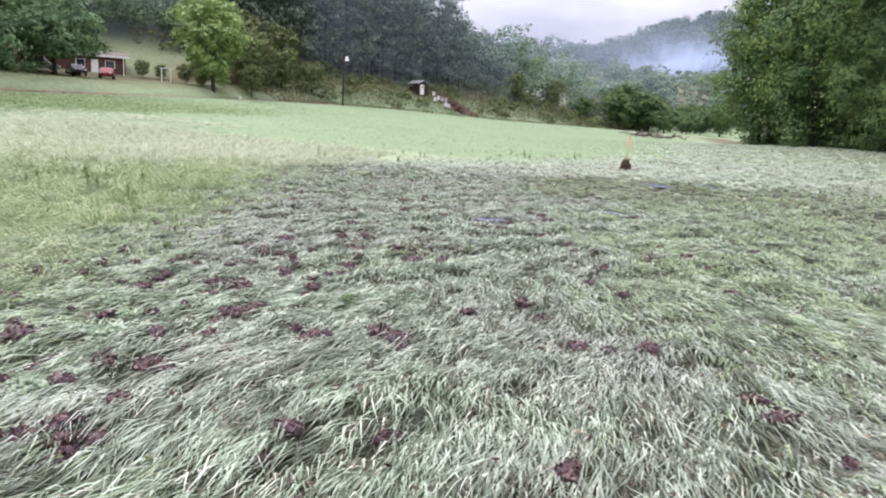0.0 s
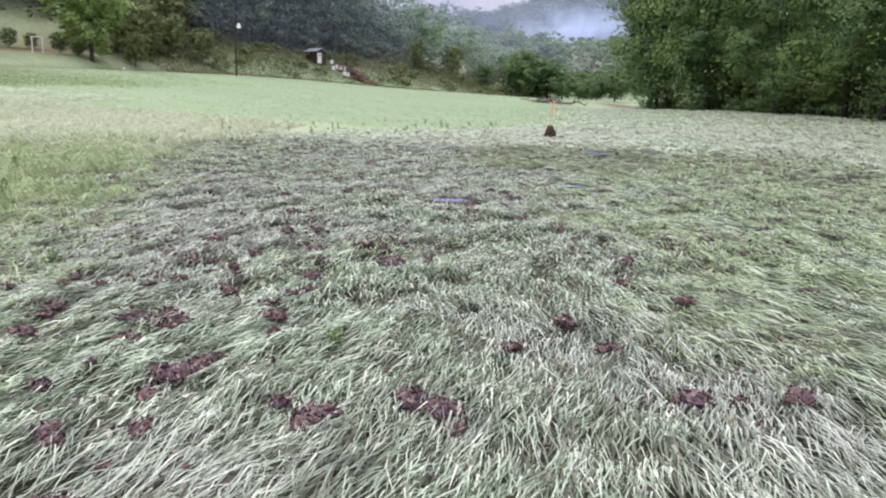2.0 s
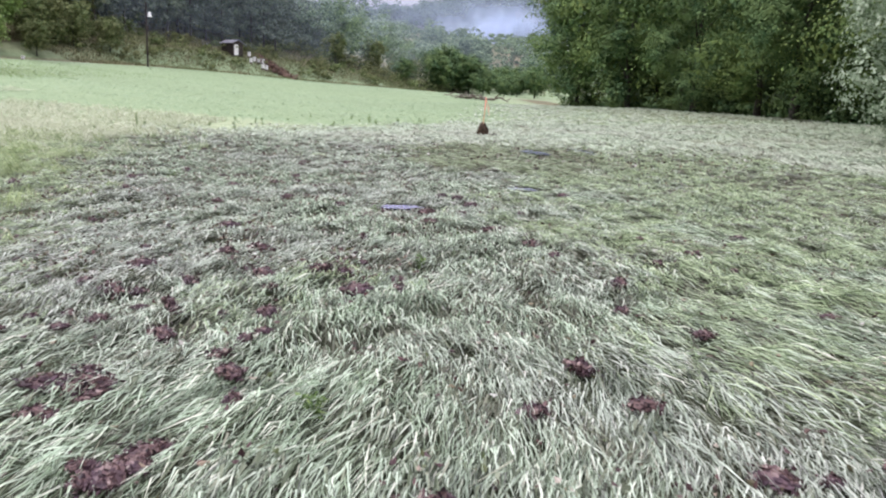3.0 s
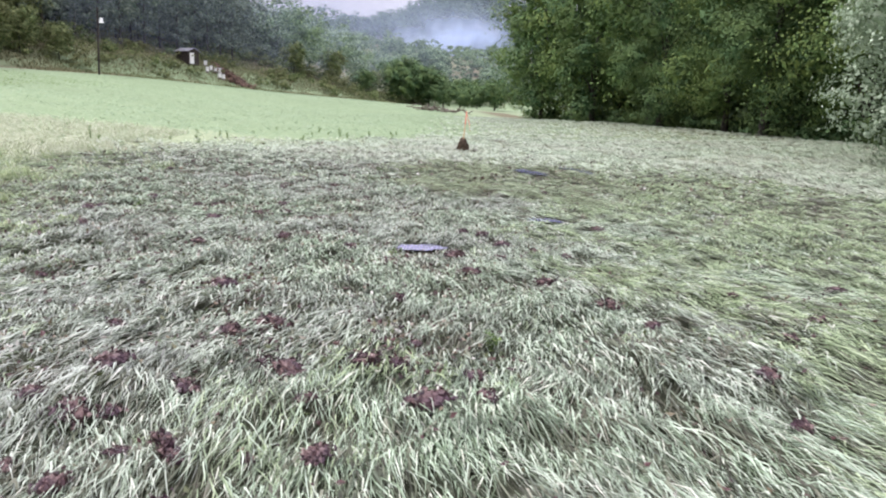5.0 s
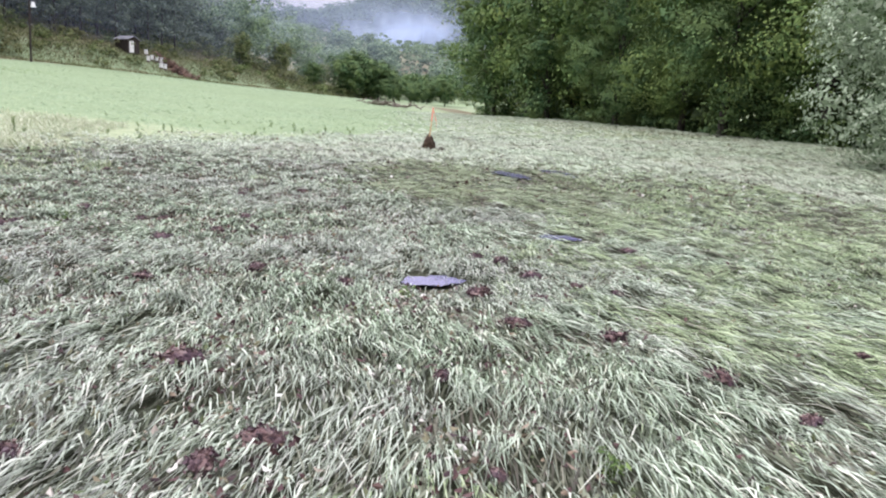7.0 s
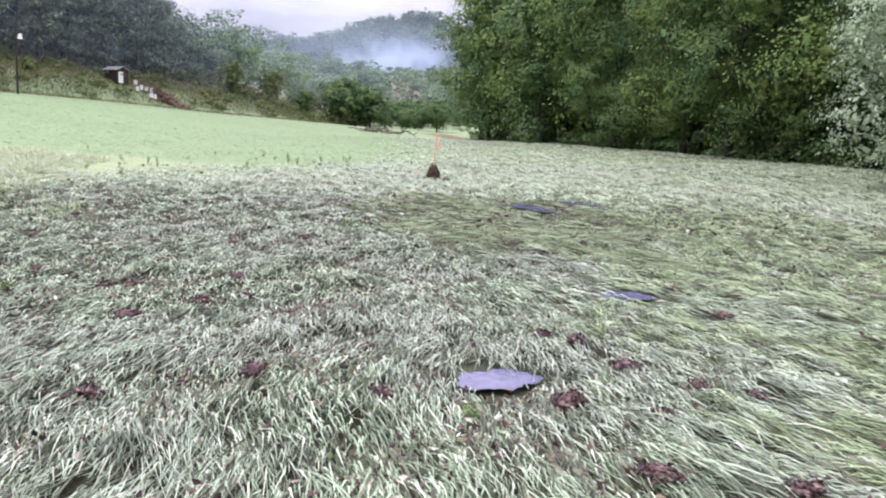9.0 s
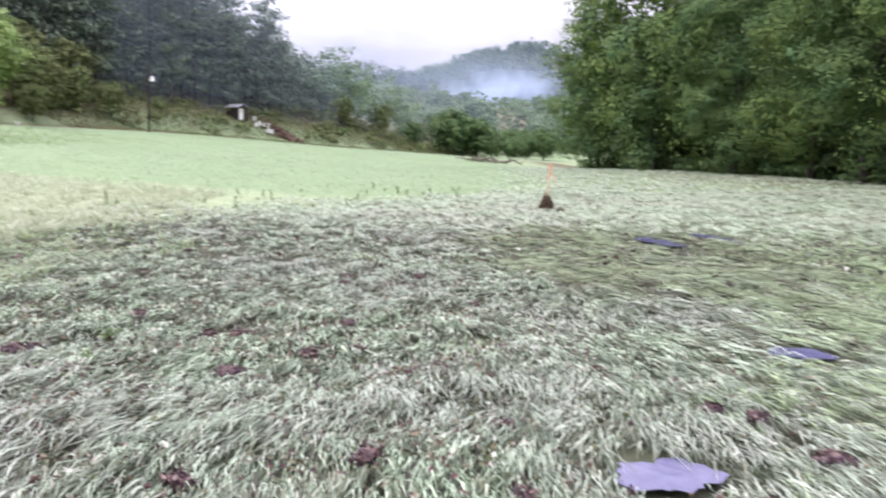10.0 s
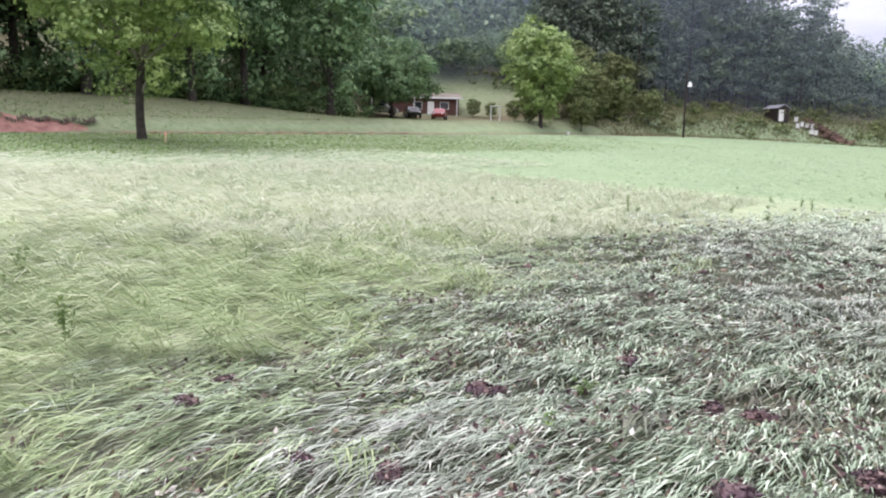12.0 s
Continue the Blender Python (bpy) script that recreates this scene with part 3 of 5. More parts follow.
def broad_tree(name, seed, height, spread, fork, trunk_r, leaf_mat, clumps, leaves, leaf, clump_r, low=-0.85, bark=None, lean=0.0, hollow=0.45, lobes=0.25, reach=0.8, cap=False, inner=0, taper=0.105, limb=0.55, lobed=None):
    """A tree at the origin: trunk with limbs under an Empty, and its crown."""
    r = np.random.RandomState(seed)
    top = Empty(name)
    cz = (height + fork * 0.85) / 2
    rz = (height - fork * 0.85) / 2
    chunk, cc = crown_chunk(r, (lean * 0.6, 0, cz), (spread, spread, rz), clumps, leaves, leaf, clump_r, low, lobes, hollow, cap, inner)
    if lobed:
        chunk, cc = lobed_crown(r, (lean * 0.6, 0, cz), (spread, spread, rz), **lobed)
    pts = [(lean * f * f + 0.12 * math.sin(5 * f + seed), 0.1 * math.sin(4 * f), height * reach * f) for f in np.linspace(0, 1, 9)]
    radii = [trunk_r * (1.25 if i == 0 else 1 - taper * i) for i in range(9)]
    mesh_part("trunk", tubes_mesh("trunk", [tube(pts, radii, 9)], M_BARK), top)
    limbs = []
    pick = r.permutation(len(cc))[:11]
    for k in pick:
        e = Vector(cc[k])
        s = max(min(max(fork, 1.5), height * reach * 0.9), min(height * reach * 0.95, e.z - r.uniform(0.15, 0.4) * height * 0.5))
        i = min(7, int(s / (height * reach) * 8))
        a = Vector(pts[i]).lerp(Vector(pts[i + 1]), min(1.0, s / (height * reach / 8) - i))
        m = a.lerp(e, 0.5) + Vector((0, 0, 0.06 * height * r.uniform(0.1, 1)))
        q = radii[i] * limb
        limbs.append(tube([a, a.lerp(m, 0.5) + Vector((0, 0, 0.1)), m, m.lerp(e, 0.55), e], [q, q * 0.8, q * 0.55, q * 0.35, q * 0.1], 6))
    for v, f in limbs:
        mesh_part("limb", fast_mesh("limb", np.array(v), np.array(f), bark or M_BARK, True), top)
    mesh_part("crown", fast_mesh("crown", chunk[0], chunk[1], leaf_mat), top)
    return top


def Empty(name):
    ob = new(name)
    ob.empty_display_size = 0.3
    return ob


def pine_tree(name, seed, height, spread):
    """A tall pine: bare straight trunk, whorls of drooping boughs high up."""
    r = np.random.RandomState(seed)
    top = Empty(name)
    pts = [(0.15 * math.sin(2 * f + seed), 0.1 * f, height * f) for f in np.linspace(0, 0.95, 7)]
    mesh_part("trunk", tubes_mesh("trunk", [tube(pts, [0.24 * (1.05 - f) for f in np.linspace(0, 1, 7)], 7)], M_BARK), top)
    vs, ts, off, boughs = [], [], 0, []
    for k in range(46):
        f = r.uniform(0.14, 0.97)
        reach = spread * max(0.06, 1 - ((f - 0.55) / 0.52) ** 2) ** 0.5 * r.uniform(0.45, 1.1)
        a = r.uniform(0, 6.28)
        s = Vector((0.15 * math.sin(2 * f + seed), 0.1 * f, height * f))
        e = s + Vector((math.cos(a) * reach, math.sin(a) * reach, r.uniform(-0.1, 0.3) * reach))
        boughs.append(tube([s, s.lerp(e, 0.5) + Vector((0, 0, 0.12)), e], [0.05, 0.035, 0.015], 4))
        for w in (0.5, 0.95):
            n = 20
            g = r.normal(size=(n, 3)) + np.array([0, 0, 0.3])
            g /= np.linalg.norm(g, axis=1, keepdims=True)
            p = np.array(s) * (1 - w) + np.array(e) * w + g * r.uniform(0.65, 1.4) * r.uniform(0.6, 1.1, (n, 1)) * np.array([1.25, 1.25, 0.75])
            q, t = cards(p, g + r.normal(0, 0.4, (n, 3)) + np.array([0, 0, 0.4]), r.uniform(0.5, 0.95, n), r.uniform(0, 6.28, n), 0.5)
            vs.append(q), ts.append(t + off)
            off += len(q)
    tagged(mesh_part("bough_wood", tubes_mesh("bough_wood", boughs, M_BARK), top), kind="stuff")
    mesh_part("crown", fast_mesh("crown", np.concatenate(vs), np.concatenate(ts), M_PINE), top)
    return top


def stand(ob, x, y, turn=0, size=1.0, sink=0.15):
    ob.matrix_basis = pose(x, y, float(land(x, y)) - sink, 0, 0, turn) @ Matrix.Scale(size, 4)
    return ob


def plant_copies(src, places, group):
    for x, y, turn, size in places:
        c = copy_thing(src, Matrix.Identity(4))
        stand(c, x, y, turn, size)
        tagged(c, group=group)


R = np.random.RandomState(7)

# the wall of tall streamside trees
kinds = []
for k, (mat, h, sp) in enumerate([(M_LEAF_A, 25, 6.2), (M_LEAF_B, 22, 5.8), (M_LEAF_A, 27, 6.6), (M_LEAF_B, 25, 6.2)]):
    near_by = k < 2
    t = broad_tree("streamside_tree", 20 + k, h, sp, -2.0, 0.28, mat, 8, 4, 0.3, 1.0, lobed=dict(lobes=36, sprays=46, leaves=24 if near_by else 8, leaf=0.19 if near_by else 0.4, lobe_r=2.15, hang=1.15, low=-0.96))
    tagged(t, "tall leafy streamside tree with foliage drooping to the ground", "tree", "streamside trees")
    kinds.append(t)
row = [(27.2 - 3.4 * float(smooth(70, 108, y)) + 0.9 * (-1) ** i + R.uniform(-0.5, 0.5), y + R.uniform(-0.8, 0.8), R.uniform(0, 360), R.uniform(0.88, 1.12)) for i, y in enumerate(np.arange(28, 117, 8.3))]
# rear row added to keep the gaps between crowns dark
rear = [(34.0 + R.uniform(-0.8, 0.8), y, R.uniform(0, 360), R.uniform(0.9, 1.1)) for y in np.arange(32, 112, 14.0)]
for k, t in enumerate(kinds):
    mine = row[k:6:2] if k < 2 else row[6 + k - 2::2] + rear[k - 2::2]
    stand(t, *mine[0])
    plant_copies(t, mine[1:], "streamside trees")

# low growth that closes the foot of the tree wall, and added woods behind
chunks = []
for k in range(40):
    y = R.uniform(22, 118)
    x = 26.8 + R.uniform(0, 3.0) - 2.0 * float(smooth(60, 105, y))
    h = R.uniform(0.7, 1.9)
    c, _ = crown_chunk(R, (x, y, float(land(x, y)) + h * 0.45), (1.7, 1.7, h * 0.55), 26, 24, 0.26, 0.6, -0.9)
    chunks.append(c)
stuff("undergrowth", chunks, M_LEAF_B, "dense green undergrowth along the foot of the trees", "undergrowth")
# unseen woods, added to close gaps and keep skylight from coming through
chunks = []
for k in range(120):
    x, y = R.uniform(36, 58), R.uniform(8, 150)
    h = R.uniform(16, 26)
    c, _ = crown_chunk(R, (x, y, float(land(x, y)) + h * 0.5), (5, 5, h * 0.52), 40, 7, 2.2, 2.4, -0.95)
    chunks.append(c)
stuff("backing_woods", chunks, M_WOODS, "unseen backing woods added to close gaps in the tree wall", "woods")

# the pale tree that leans out over the meadow
pale = broad_tree("pale_leaved_tree", 41, 9.5, 3.5, 0.1, 0.1, M_LEAF_D, 8, 4, 0.19, 0.8, lobed=dict(lobes=58, sprays=26, leaves=12, leaf=0.15, lobe_r=0.95, hang=1.2, low=-0.97))
stand(tagged(pale, "pale grey-green leafy young tree at the meadow's edge", "tree"), 17.8, 27.8, 40)

# the tree beside the road, with forked, lichened limbs
ash = broad_tree("roadside_tree", 52, 15, 6.1, 2.4, 0.26, M_LEAF_C, 8, 4, 0.28, 1.05, -0.8, M_LIMB, -0.6, reach=0.3, taper=0.035, limb=0.55, lobed=dict(lobes=72, sprays=24, leaves=11, leaf=0.3, lobe_r=1.35, hang=0.8, low=-0.9))
stand(tagged(ash, "spreading bright green tree with forked grey limbs beside the road", "tree"), -40.2, 34.0, 150)

# the bright rounded tree, the orchard tree and the dark tall ones by the house
bright = broad_tree("bright_yard_tree", 61, 14, 4.9, 1.4, 0.28, M_LEAF_C, 8, 4, 0.42, 1.1, lobed=dict(lobes=60, sprays=22, leaves=9, leaf=0.42, lobe_r=1.25, hang=1.2, low=-0.93))
stand(tagged(bright, "bright yellow-green broad tree on the lawn edge", "tree"), -49.6, 97.4, 20)
yard = broad_tree("low_yard_tree", 64, 9.5, 6.6, 0.9, 0.26, M_LEAF_Y, 8, 4, 0.5, 1.1, lobed=dict(lobes=64, sprays=20, leaves=9, leaf=0.42, lobe_r=1.5, hang=0.8, low=-0.85))
stand(tagged(yard, "low spreading dark green tree in the yard", "tree"), -64, 84, 75)
tall = broad_tree("tall_yard_tree", 66, 24, 6.0, 1.0, 0.4, M_LEAF_Y, 8, 4, 0.52, 1.95, lobed=dict(lobes=54, sprays=18, leaves=8, leaf=0.5, lobe_r=1.9, hang=1.1, low=-0.92))
stand(tagged(tall, "tall dark green tree behind the road bank", "tree", "yard trees"), -60, 69, 10)
plant_copies(
    tall,
    [(-63, 60, 80, 1.0), (-66, 52, 200, 1.05), (-62, 43, 310, 0.9), (-71, 60, 120, 1.1), (-64, 34, 20, 1.0), (-74, 72, 10, 1.1), (-66, 25, 220, 1.0), (-63, 16, 160, 0.95), (-72, 44, 60, 1.15), (-74, 30, 90, 1.1), (-70, 12, 10, 1.1), (-78, 88, 40, 1.0), (-80, 58, 140, 1.2), (-82, 40, 190, 1.2), (-67, 40, 100, 1.0), (-61.5, 30, 240, 0.8), (-60.5, 52, 30, 0.8)],
    "yard trees",
)
small = broad_tree("scrub_tree", 68, 8.5, 3.2, 0.8, 0.12, M_SCRUB, 8, 4, 0.5, 1.0, lobed=dict(lobes=36, sprays=12, leaves=7, leaf=0.4, lobe_r=1.0, hang=1.1, low=-0.9))
stand(tagged(small, "brownish green scrubby young tree on the bank", "tree", "scrub trees"), -48.0, 108, 0)
plant_copies(small, [(-51, 113, 40, 1.0), (-47, 115.5, 90, 0.8), (-54, 108, 150, 1.1), (-44, 121, 200, 0.7), (-56, 118, 250, 1.25), (-50, 122, 300, 1.1), (-47, 104, 70, 0.6), (-14, 172, 70, 0.9), (-6, 182, 10, 1.0), (4, 200, 120, 0.8), (-64, 118, 140, 0.7), (-62.5, 100.8, 10, 0.36), (-60.0, 101.6, 80, 0.3), (-55.4, 100.2, 160, 0.4), (-53.6, 101.4, 230, 0.48), (-52.4, 99.0, 310, 0.3)], "scrub trees")

# pines on the shoulder of the hill
def mixed_slope(x, y):
    """The part of the slope above the pasture where broad trees grow and no pines."""
    return x < -0.53 * (y - 4) and y > 85


pines = []
for k in range(3):
    p = pine_tree("pine_tree", 70 + k, 20 + 2 * k, 3.9)
    tagged(p, "tall dark pine with a bare lower trunk", "tree", "hillside pines")
    pines.append(p)
spots = []
while len(spots) < 84:
    y = R.uniform(112, 166)
    ex = np.interp(y, EDGE[:, 1], EDGE[:, 0])
    x = ex - R.uniform(20, 62)
    if not mixed_slope(x, y) and all(math.hypot(x - a, y - b) > 2.9 for a, b, *_ in spots):
        spots.append((x, y, R.uniform(0, 360), R.uniform(0.75, 1.1)))
for k, p in enumerate(pines):
    stand(p, *spots[k])
    plant_copies(p, spots[3 + k::3], "hillside pines")

# woods over the hills
def woods(name, n, xr, yr, keep, height, spread, clumps, leaves, leaf, clump_r, mat, label):
    out = []
    while len(out) < n:
        x, y = R.uniform(*xr), R.uniform(*yr)
        if not keep(x, y):
            continue
        h = height * R.uniform(0.6, 1.15)
        c, _ = crown_chunk(R, (x, y, float(land(x, y)) + h * 0.5), (spread * R.uniform(0.8, 1.2), spread, h * 0.5), clumps, leaves, leaf, clump_r, -0.6)
        out.append(c)
    return stuff(name, out, mat, label, "woods")


def edge_side(x, y):
    return -float(edge_distance(np.array([x]), np.array([y]))[0][0])


def pasture(x, y):
    return ((x + 70) / 10) ** 2 + ((y - 109) / 10) ** 2 < 1


woods("hillside_woods", 430, (-200, -40), (14, 250), lambda x, y: edge_side(x, y) > (31 if y < 95 else 25) and not pasture(x, y) and math.hypot(x + 3, y - 10) < 235, 17, 5.4, 19, 16, 1.35, 2.4, M_WOODS, "mixed green woods covering the hillside")
woods("broadleaf_slope_woods", 60, (-135, -50), (108, 200), lambda x, y: mixed_slope(x, y) and x > -0.85 * y and edge_side(x, y) > 22 and ((x + 70) / 13) ** 2 + ((y - 109) / 13) ** 2 > 1, 12, 4.6, 30, 40, 0.6, 1.6, M_WOODS, "rounded green trees on the slope above the pasture")
woods("dark_hillside_woods", 210, (-120, -20), (118, 190), lambda x, y: 24 < edge_side(x, y) < 66 and not pasture(x, y) and not mixed_slope(x, y), 15, 3.8, 22, 21, 0.75, 1.6, M_PINE, "dark evergreen understorey on the hill's shoulder")
woods("hill_shoulder_woods", 130, (-80, 12), (168, 310), lambda x, y: edge_side(x, y) > 10 and x < -8 - 0.09 * (y - 185) + 18 * (y < 225), 17, 4.6, 26, 28, 0.72, 1.9, M_WOODS, "green woods on the lower valley side")
woods("valley_end_trees", 22, (10, 66), (216, 258), lambda x, y: 2 < edge_side(x, y) < 20, 6.5, 4.2, 30, 40, 0.6, 1.3, M_LEAF_B, "rounded trees across the valley's end")
woods("valley_floor_woods", 240, (-60, 110), (252, 410), lambda x, y: -50 < (x - 0.13 * (y - 250)), 7.5, 4.4, 20, 17, 1.1, 1.5, M_WOODS, "green woods on the valley floor below the far hill")
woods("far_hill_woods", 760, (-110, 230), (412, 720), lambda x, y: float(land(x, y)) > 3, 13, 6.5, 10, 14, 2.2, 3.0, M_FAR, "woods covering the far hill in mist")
# single trees across the valley's end
valley = broad_tree("valley_tree", 75, 13, 6.6, 0.3, 0.3, M_LEAF_B, 8, 4, 0.5, 1.0, lobed=dict(lobes=44, sprays=18, leaves=8, leaf=0.6, lobe_r=2.0, hang=1.0, low=-0.93))
tagged(valley, "rounded dark green tree at the valley's end", "tree", "valley trees")
stand(valley, 11.5, 205, 0, 1.0)
plant_copies(valley, [(19.5, 208, 90, 0.86), (23, 204, 200, 0.55), (28.5, 203, 20, 0.42), (1.0, 192, 130, 0.5), (37.5, 207, 250, 0.72), (33, 209, 40, 0.45), (15.5, 213, 300, 0.95)], "valley trees")
woods("forest_edge_bushes", 90, (-110, -15), (116, 185), lambda x, y: 19 < edge_side(x, y) < 34 and not pasture(x, y) and not mixed_slope(x, y), 6.5, 2.6, 20, 30, 0.5, 1.2, M_PINE, "dark low growth at the foot of the pines")
woods("pasture_edge_woods", 60, (-115, -50), (100, 150), lambda x, y: 127 < math.hypot(x + 3, y - 10) < 152 and 26 < math.degrees(math.atan2(-x - 3, y - 10)) < 43, 10, 4.0, 30, 40, 0.5, 1.4, M_WOODS, "leafy green trees closing the top of the pasture")
# dark bushes added where only shade lies under the bank trees
chunks = []
for k in range(110):
    y = R.uniform(6, 78)
    x = np.interp(y, EDGE[:, 1], EDGE[:, 0]) - R.uniform(16, 24)
    h = R.uniform(1.2, 3.4)
    c, _ = crown_chunk(R, (x, y, float(land(x, y)) + h * 0.45), (h * 0.75, h * 0.75, h * 0.55), 22, 26, 0.3, 0.75, -0.8)
    chunks.append(c)
stuff("bank_shade_bushes", chunks, M_LEAF_B, "dark green bushes added in place of the shade under the bank trees", "undergrowth")
chunks = []
for k in range(250):
    y = R.uniform(70, 210)
    s = R.uniform(4, 34) if y > 105 else R.uniform(24, 50)
    ex = np.interp(y, EDGE[:, 1], EDGE[:, 0])
    x = ex - s
    if y < 112 and -75 < x < -58:
        continue
    h = R.uniform(0.7, 2.6) * (1.6 if R.uniform() < 0.15 else 1)
    c, _ = crown_chunk(R, (x, y, float(land(x, y)) + h * 0.4), (h * 0.9, h * 0.9, h * 0.6), 16, 15, 0.4, 0.5, -0.6)
    chunks.append(c)
for k in range(110):
    x, y = R.uniform(-30, 22), R.uniform(150, 216)
    if not 0.5 < edge_side(x, y) < 24:
        continue
    h = R.uniform(1.2, 3.6)
    c, _ = crown_chunk(R, (x, y, float(land(x, y)) + h * 0.4), (h * 0.9, h * 0.9, h * 0.6), 16, 24, 0.36, 0.6, -0.6)
    chunks.append(c)
stuff("hillside_scrub", chunks, M_SCRUB, "rough brown and green scrub on the bank", "scrub")


# rough tall grass on the slope above the road
n = 90000
y = R.uniform(108, 215, n)
x = np.interp(y, EDGE[:, 1], EDGE[:, 0]) - R.uniform(0.5, 34, n)
k = ((x + 70) / 14) ** 2 + ((y - 109) / 14) ** 2 > 1
x, y = x[k], y[k]
n = len(x)
hh = R.uniform(0.15, 0.5, n)
stuff("slope_grass", [slips(R, x, y, land(x, y) + hh, hh * 0.7, 0.12 * R.uniform(0.5, 1.4, n), R.uniform(0, 6.28, n), -hh)], M_TAN, "rough tan and olive tall grass on the slope above the road", "grass")


# ---- mist and haze veils ----
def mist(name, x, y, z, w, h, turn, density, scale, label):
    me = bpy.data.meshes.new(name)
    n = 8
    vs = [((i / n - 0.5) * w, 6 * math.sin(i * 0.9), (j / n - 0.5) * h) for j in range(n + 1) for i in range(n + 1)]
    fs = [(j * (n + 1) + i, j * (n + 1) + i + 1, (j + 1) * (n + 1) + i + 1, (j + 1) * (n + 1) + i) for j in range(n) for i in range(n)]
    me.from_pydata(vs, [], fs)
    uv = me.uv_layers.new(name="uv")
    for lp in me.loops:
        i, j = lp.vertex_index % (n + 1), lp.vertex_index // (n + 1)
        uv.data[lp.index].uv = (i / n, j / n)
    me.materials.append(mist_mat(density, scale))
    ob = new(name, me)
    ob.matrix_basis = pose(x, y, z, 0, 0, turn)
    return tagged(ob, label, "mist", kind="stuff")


mist("mist", 46, 404, 37, 130, 50, -8, 1.7, 0.05, "bank of white morning mist before the far hill")
mist("mist", 56, 408, 38, 84, 34, -8, 1.4, 0.08, "bank of white morning mist before the far hill")
# veil sheet added to paint blue haze over the far hill
mist("mist", 40, 425, 40, 420, 130, -4, 0.24, 0.012, "blue-tinted veil painting haze before the far hill")
mist("mist", -70, 138, 38, 60, 30, 44, 2.2, 0.05, "low cloud drifting on the hilltop woods")
# veil sheets added to paint distance haze and pale the dark woods
mist("mist", -52, 135, 30, 270, 100, 49, 0.2, 0.02, "tinted veil painting haze on the wooded hillside")
mist("mist", -80, 150, 44, 300, 110, 44, 0.24, 0.02, "tinted veil painting haze on the wooded hillside")
mist("mist", -20, 240, 26, 240, 80, 10, 0.26, 0.02, "tinted veil painting haze along the lower valley side")


# ---- buildings and vehicles beyond the road ----
def shed():
    top = Empty("shed")
    part("body", box_bm(0, 0, 1.1, 3.2, 2.4, 2.2, 0.02), M_DARKWOOD, top, "dark board walls")
    bm = bmesh.new()
    for side in (-1, 1):
        m = Matrix.Translation((0, side * 0.72, 2.52)) @ Matrix.Rotation(-side * 0.42, 4, "X") @ Matrix.Diagonal((3.7, 1.62, 0.07, 1))
        bmesh.ops.create_cube(bm, size=1, matrix=m)
    part("roof", bm, M_TIN, top, "pale grey metal roof")
    bm = bmesh.new()
    for x in (-1.6, 1.6):
        f = [bm.verts.new(p) for p in ((x, -1.2, 2.2), (x, 1.2, 2.2), (x, 0, 2.8))]
        bm.faces.new(f)
    part("gable", bm, M_DARKWOOD, top)
    door = part("door", box_bm(1.63, -0.45, 1.0, 0.06, 0.95, 1.9, 0.01), M_WHITE, top, "white door")
    part("handle", box_bm(1.68, -0.1, 1.0, 0.05, 0.04, 0.12), M_TIN, door)
    return tagged(top, "small dark board shed with a grey metal roof and white door", "shed")


sh = shed()
sh.matrix_basis = pose(-31.2, 147.0, float(land(-31.2, 147.0)) - 0.35, 0, 0, -38)


def hive():
    top = Empty("beehive")
    for k in range(3):
        part("hive_box", box_bm(0, 0, 0.45 + 0.26 * k, 0.5, 0.42, 0.25, 0.01), M_WHITE, top)
    part("lid", box_bm(0, 0, 1.12, 0.56, 0.48, 0.07, 0.01), M_TIN, top)
    for x in (-0.18, 0.18):
        part("block", box_bm(x, 0, 0.16, 0.16, 0.4, 0.33), M_WOODGREY, top)
    return tagged(top, "white stacked box beehive on blocks on the slope", "beehive", "beehives below the shed")


hv = hive()
hive_places = [(-28.4, 148.6), (-27.2, 147.4), (-26.5, 147.8), (-25.8, 148.2), (-25.4, 145.6), (-24.8, 146.0), (-27.6, 146.0)]
for k, (x, y) in enumerate(hive_places):
    ob = hv if k == 0 else copy_thing(hv, Matrix.Identity(4))
    ob.matrix_basis = pose(x, y, float(land(x, y)) - 0.02, 0, 0, 15 * k)


def utility_pole():
    top = Empty("utility_pole")
    v, f = tube([(0, 0, -0.3), (0.02, 0, 4), (0.05, 0, 9.2)], [0.15, 0.13, 0.1], 12)
    mesh_part("pole", fast_mesh("pole", np.array(v), np.array(f), M_DARKWOOD, True), top)
    v, f = tube([(0.05, 0, 7.6), (0.25, 0, 7.75), (0.42, -0.1, 7.7)], [0.04, 0.04, 0.04], 8)
    arm = mesh_part("lamp_arm", fast_mesh("lamp_arm", np.array(v), np.array(f), M_TIN, True), top)
    bm = bmesh.new()
    bmesh.ops.create_cone(bm, cap_ends=True, segments=16, radius1=0.34, radius2=0.16, depth=0.7, matrix=Matrix.Translation((0.5, -0.1, 7.5)))
    part("lamp_head", bm, M_WHITE, arm, "white yard lamp")
    return tagged(top, "dark wooden utility pole with a white yard lamp", "utility pole")


up = utility_pole()
up.matrix_basis = pose(-37.4, 117.5, float(land(-37.4, 117.5)), 0, 0, 20)


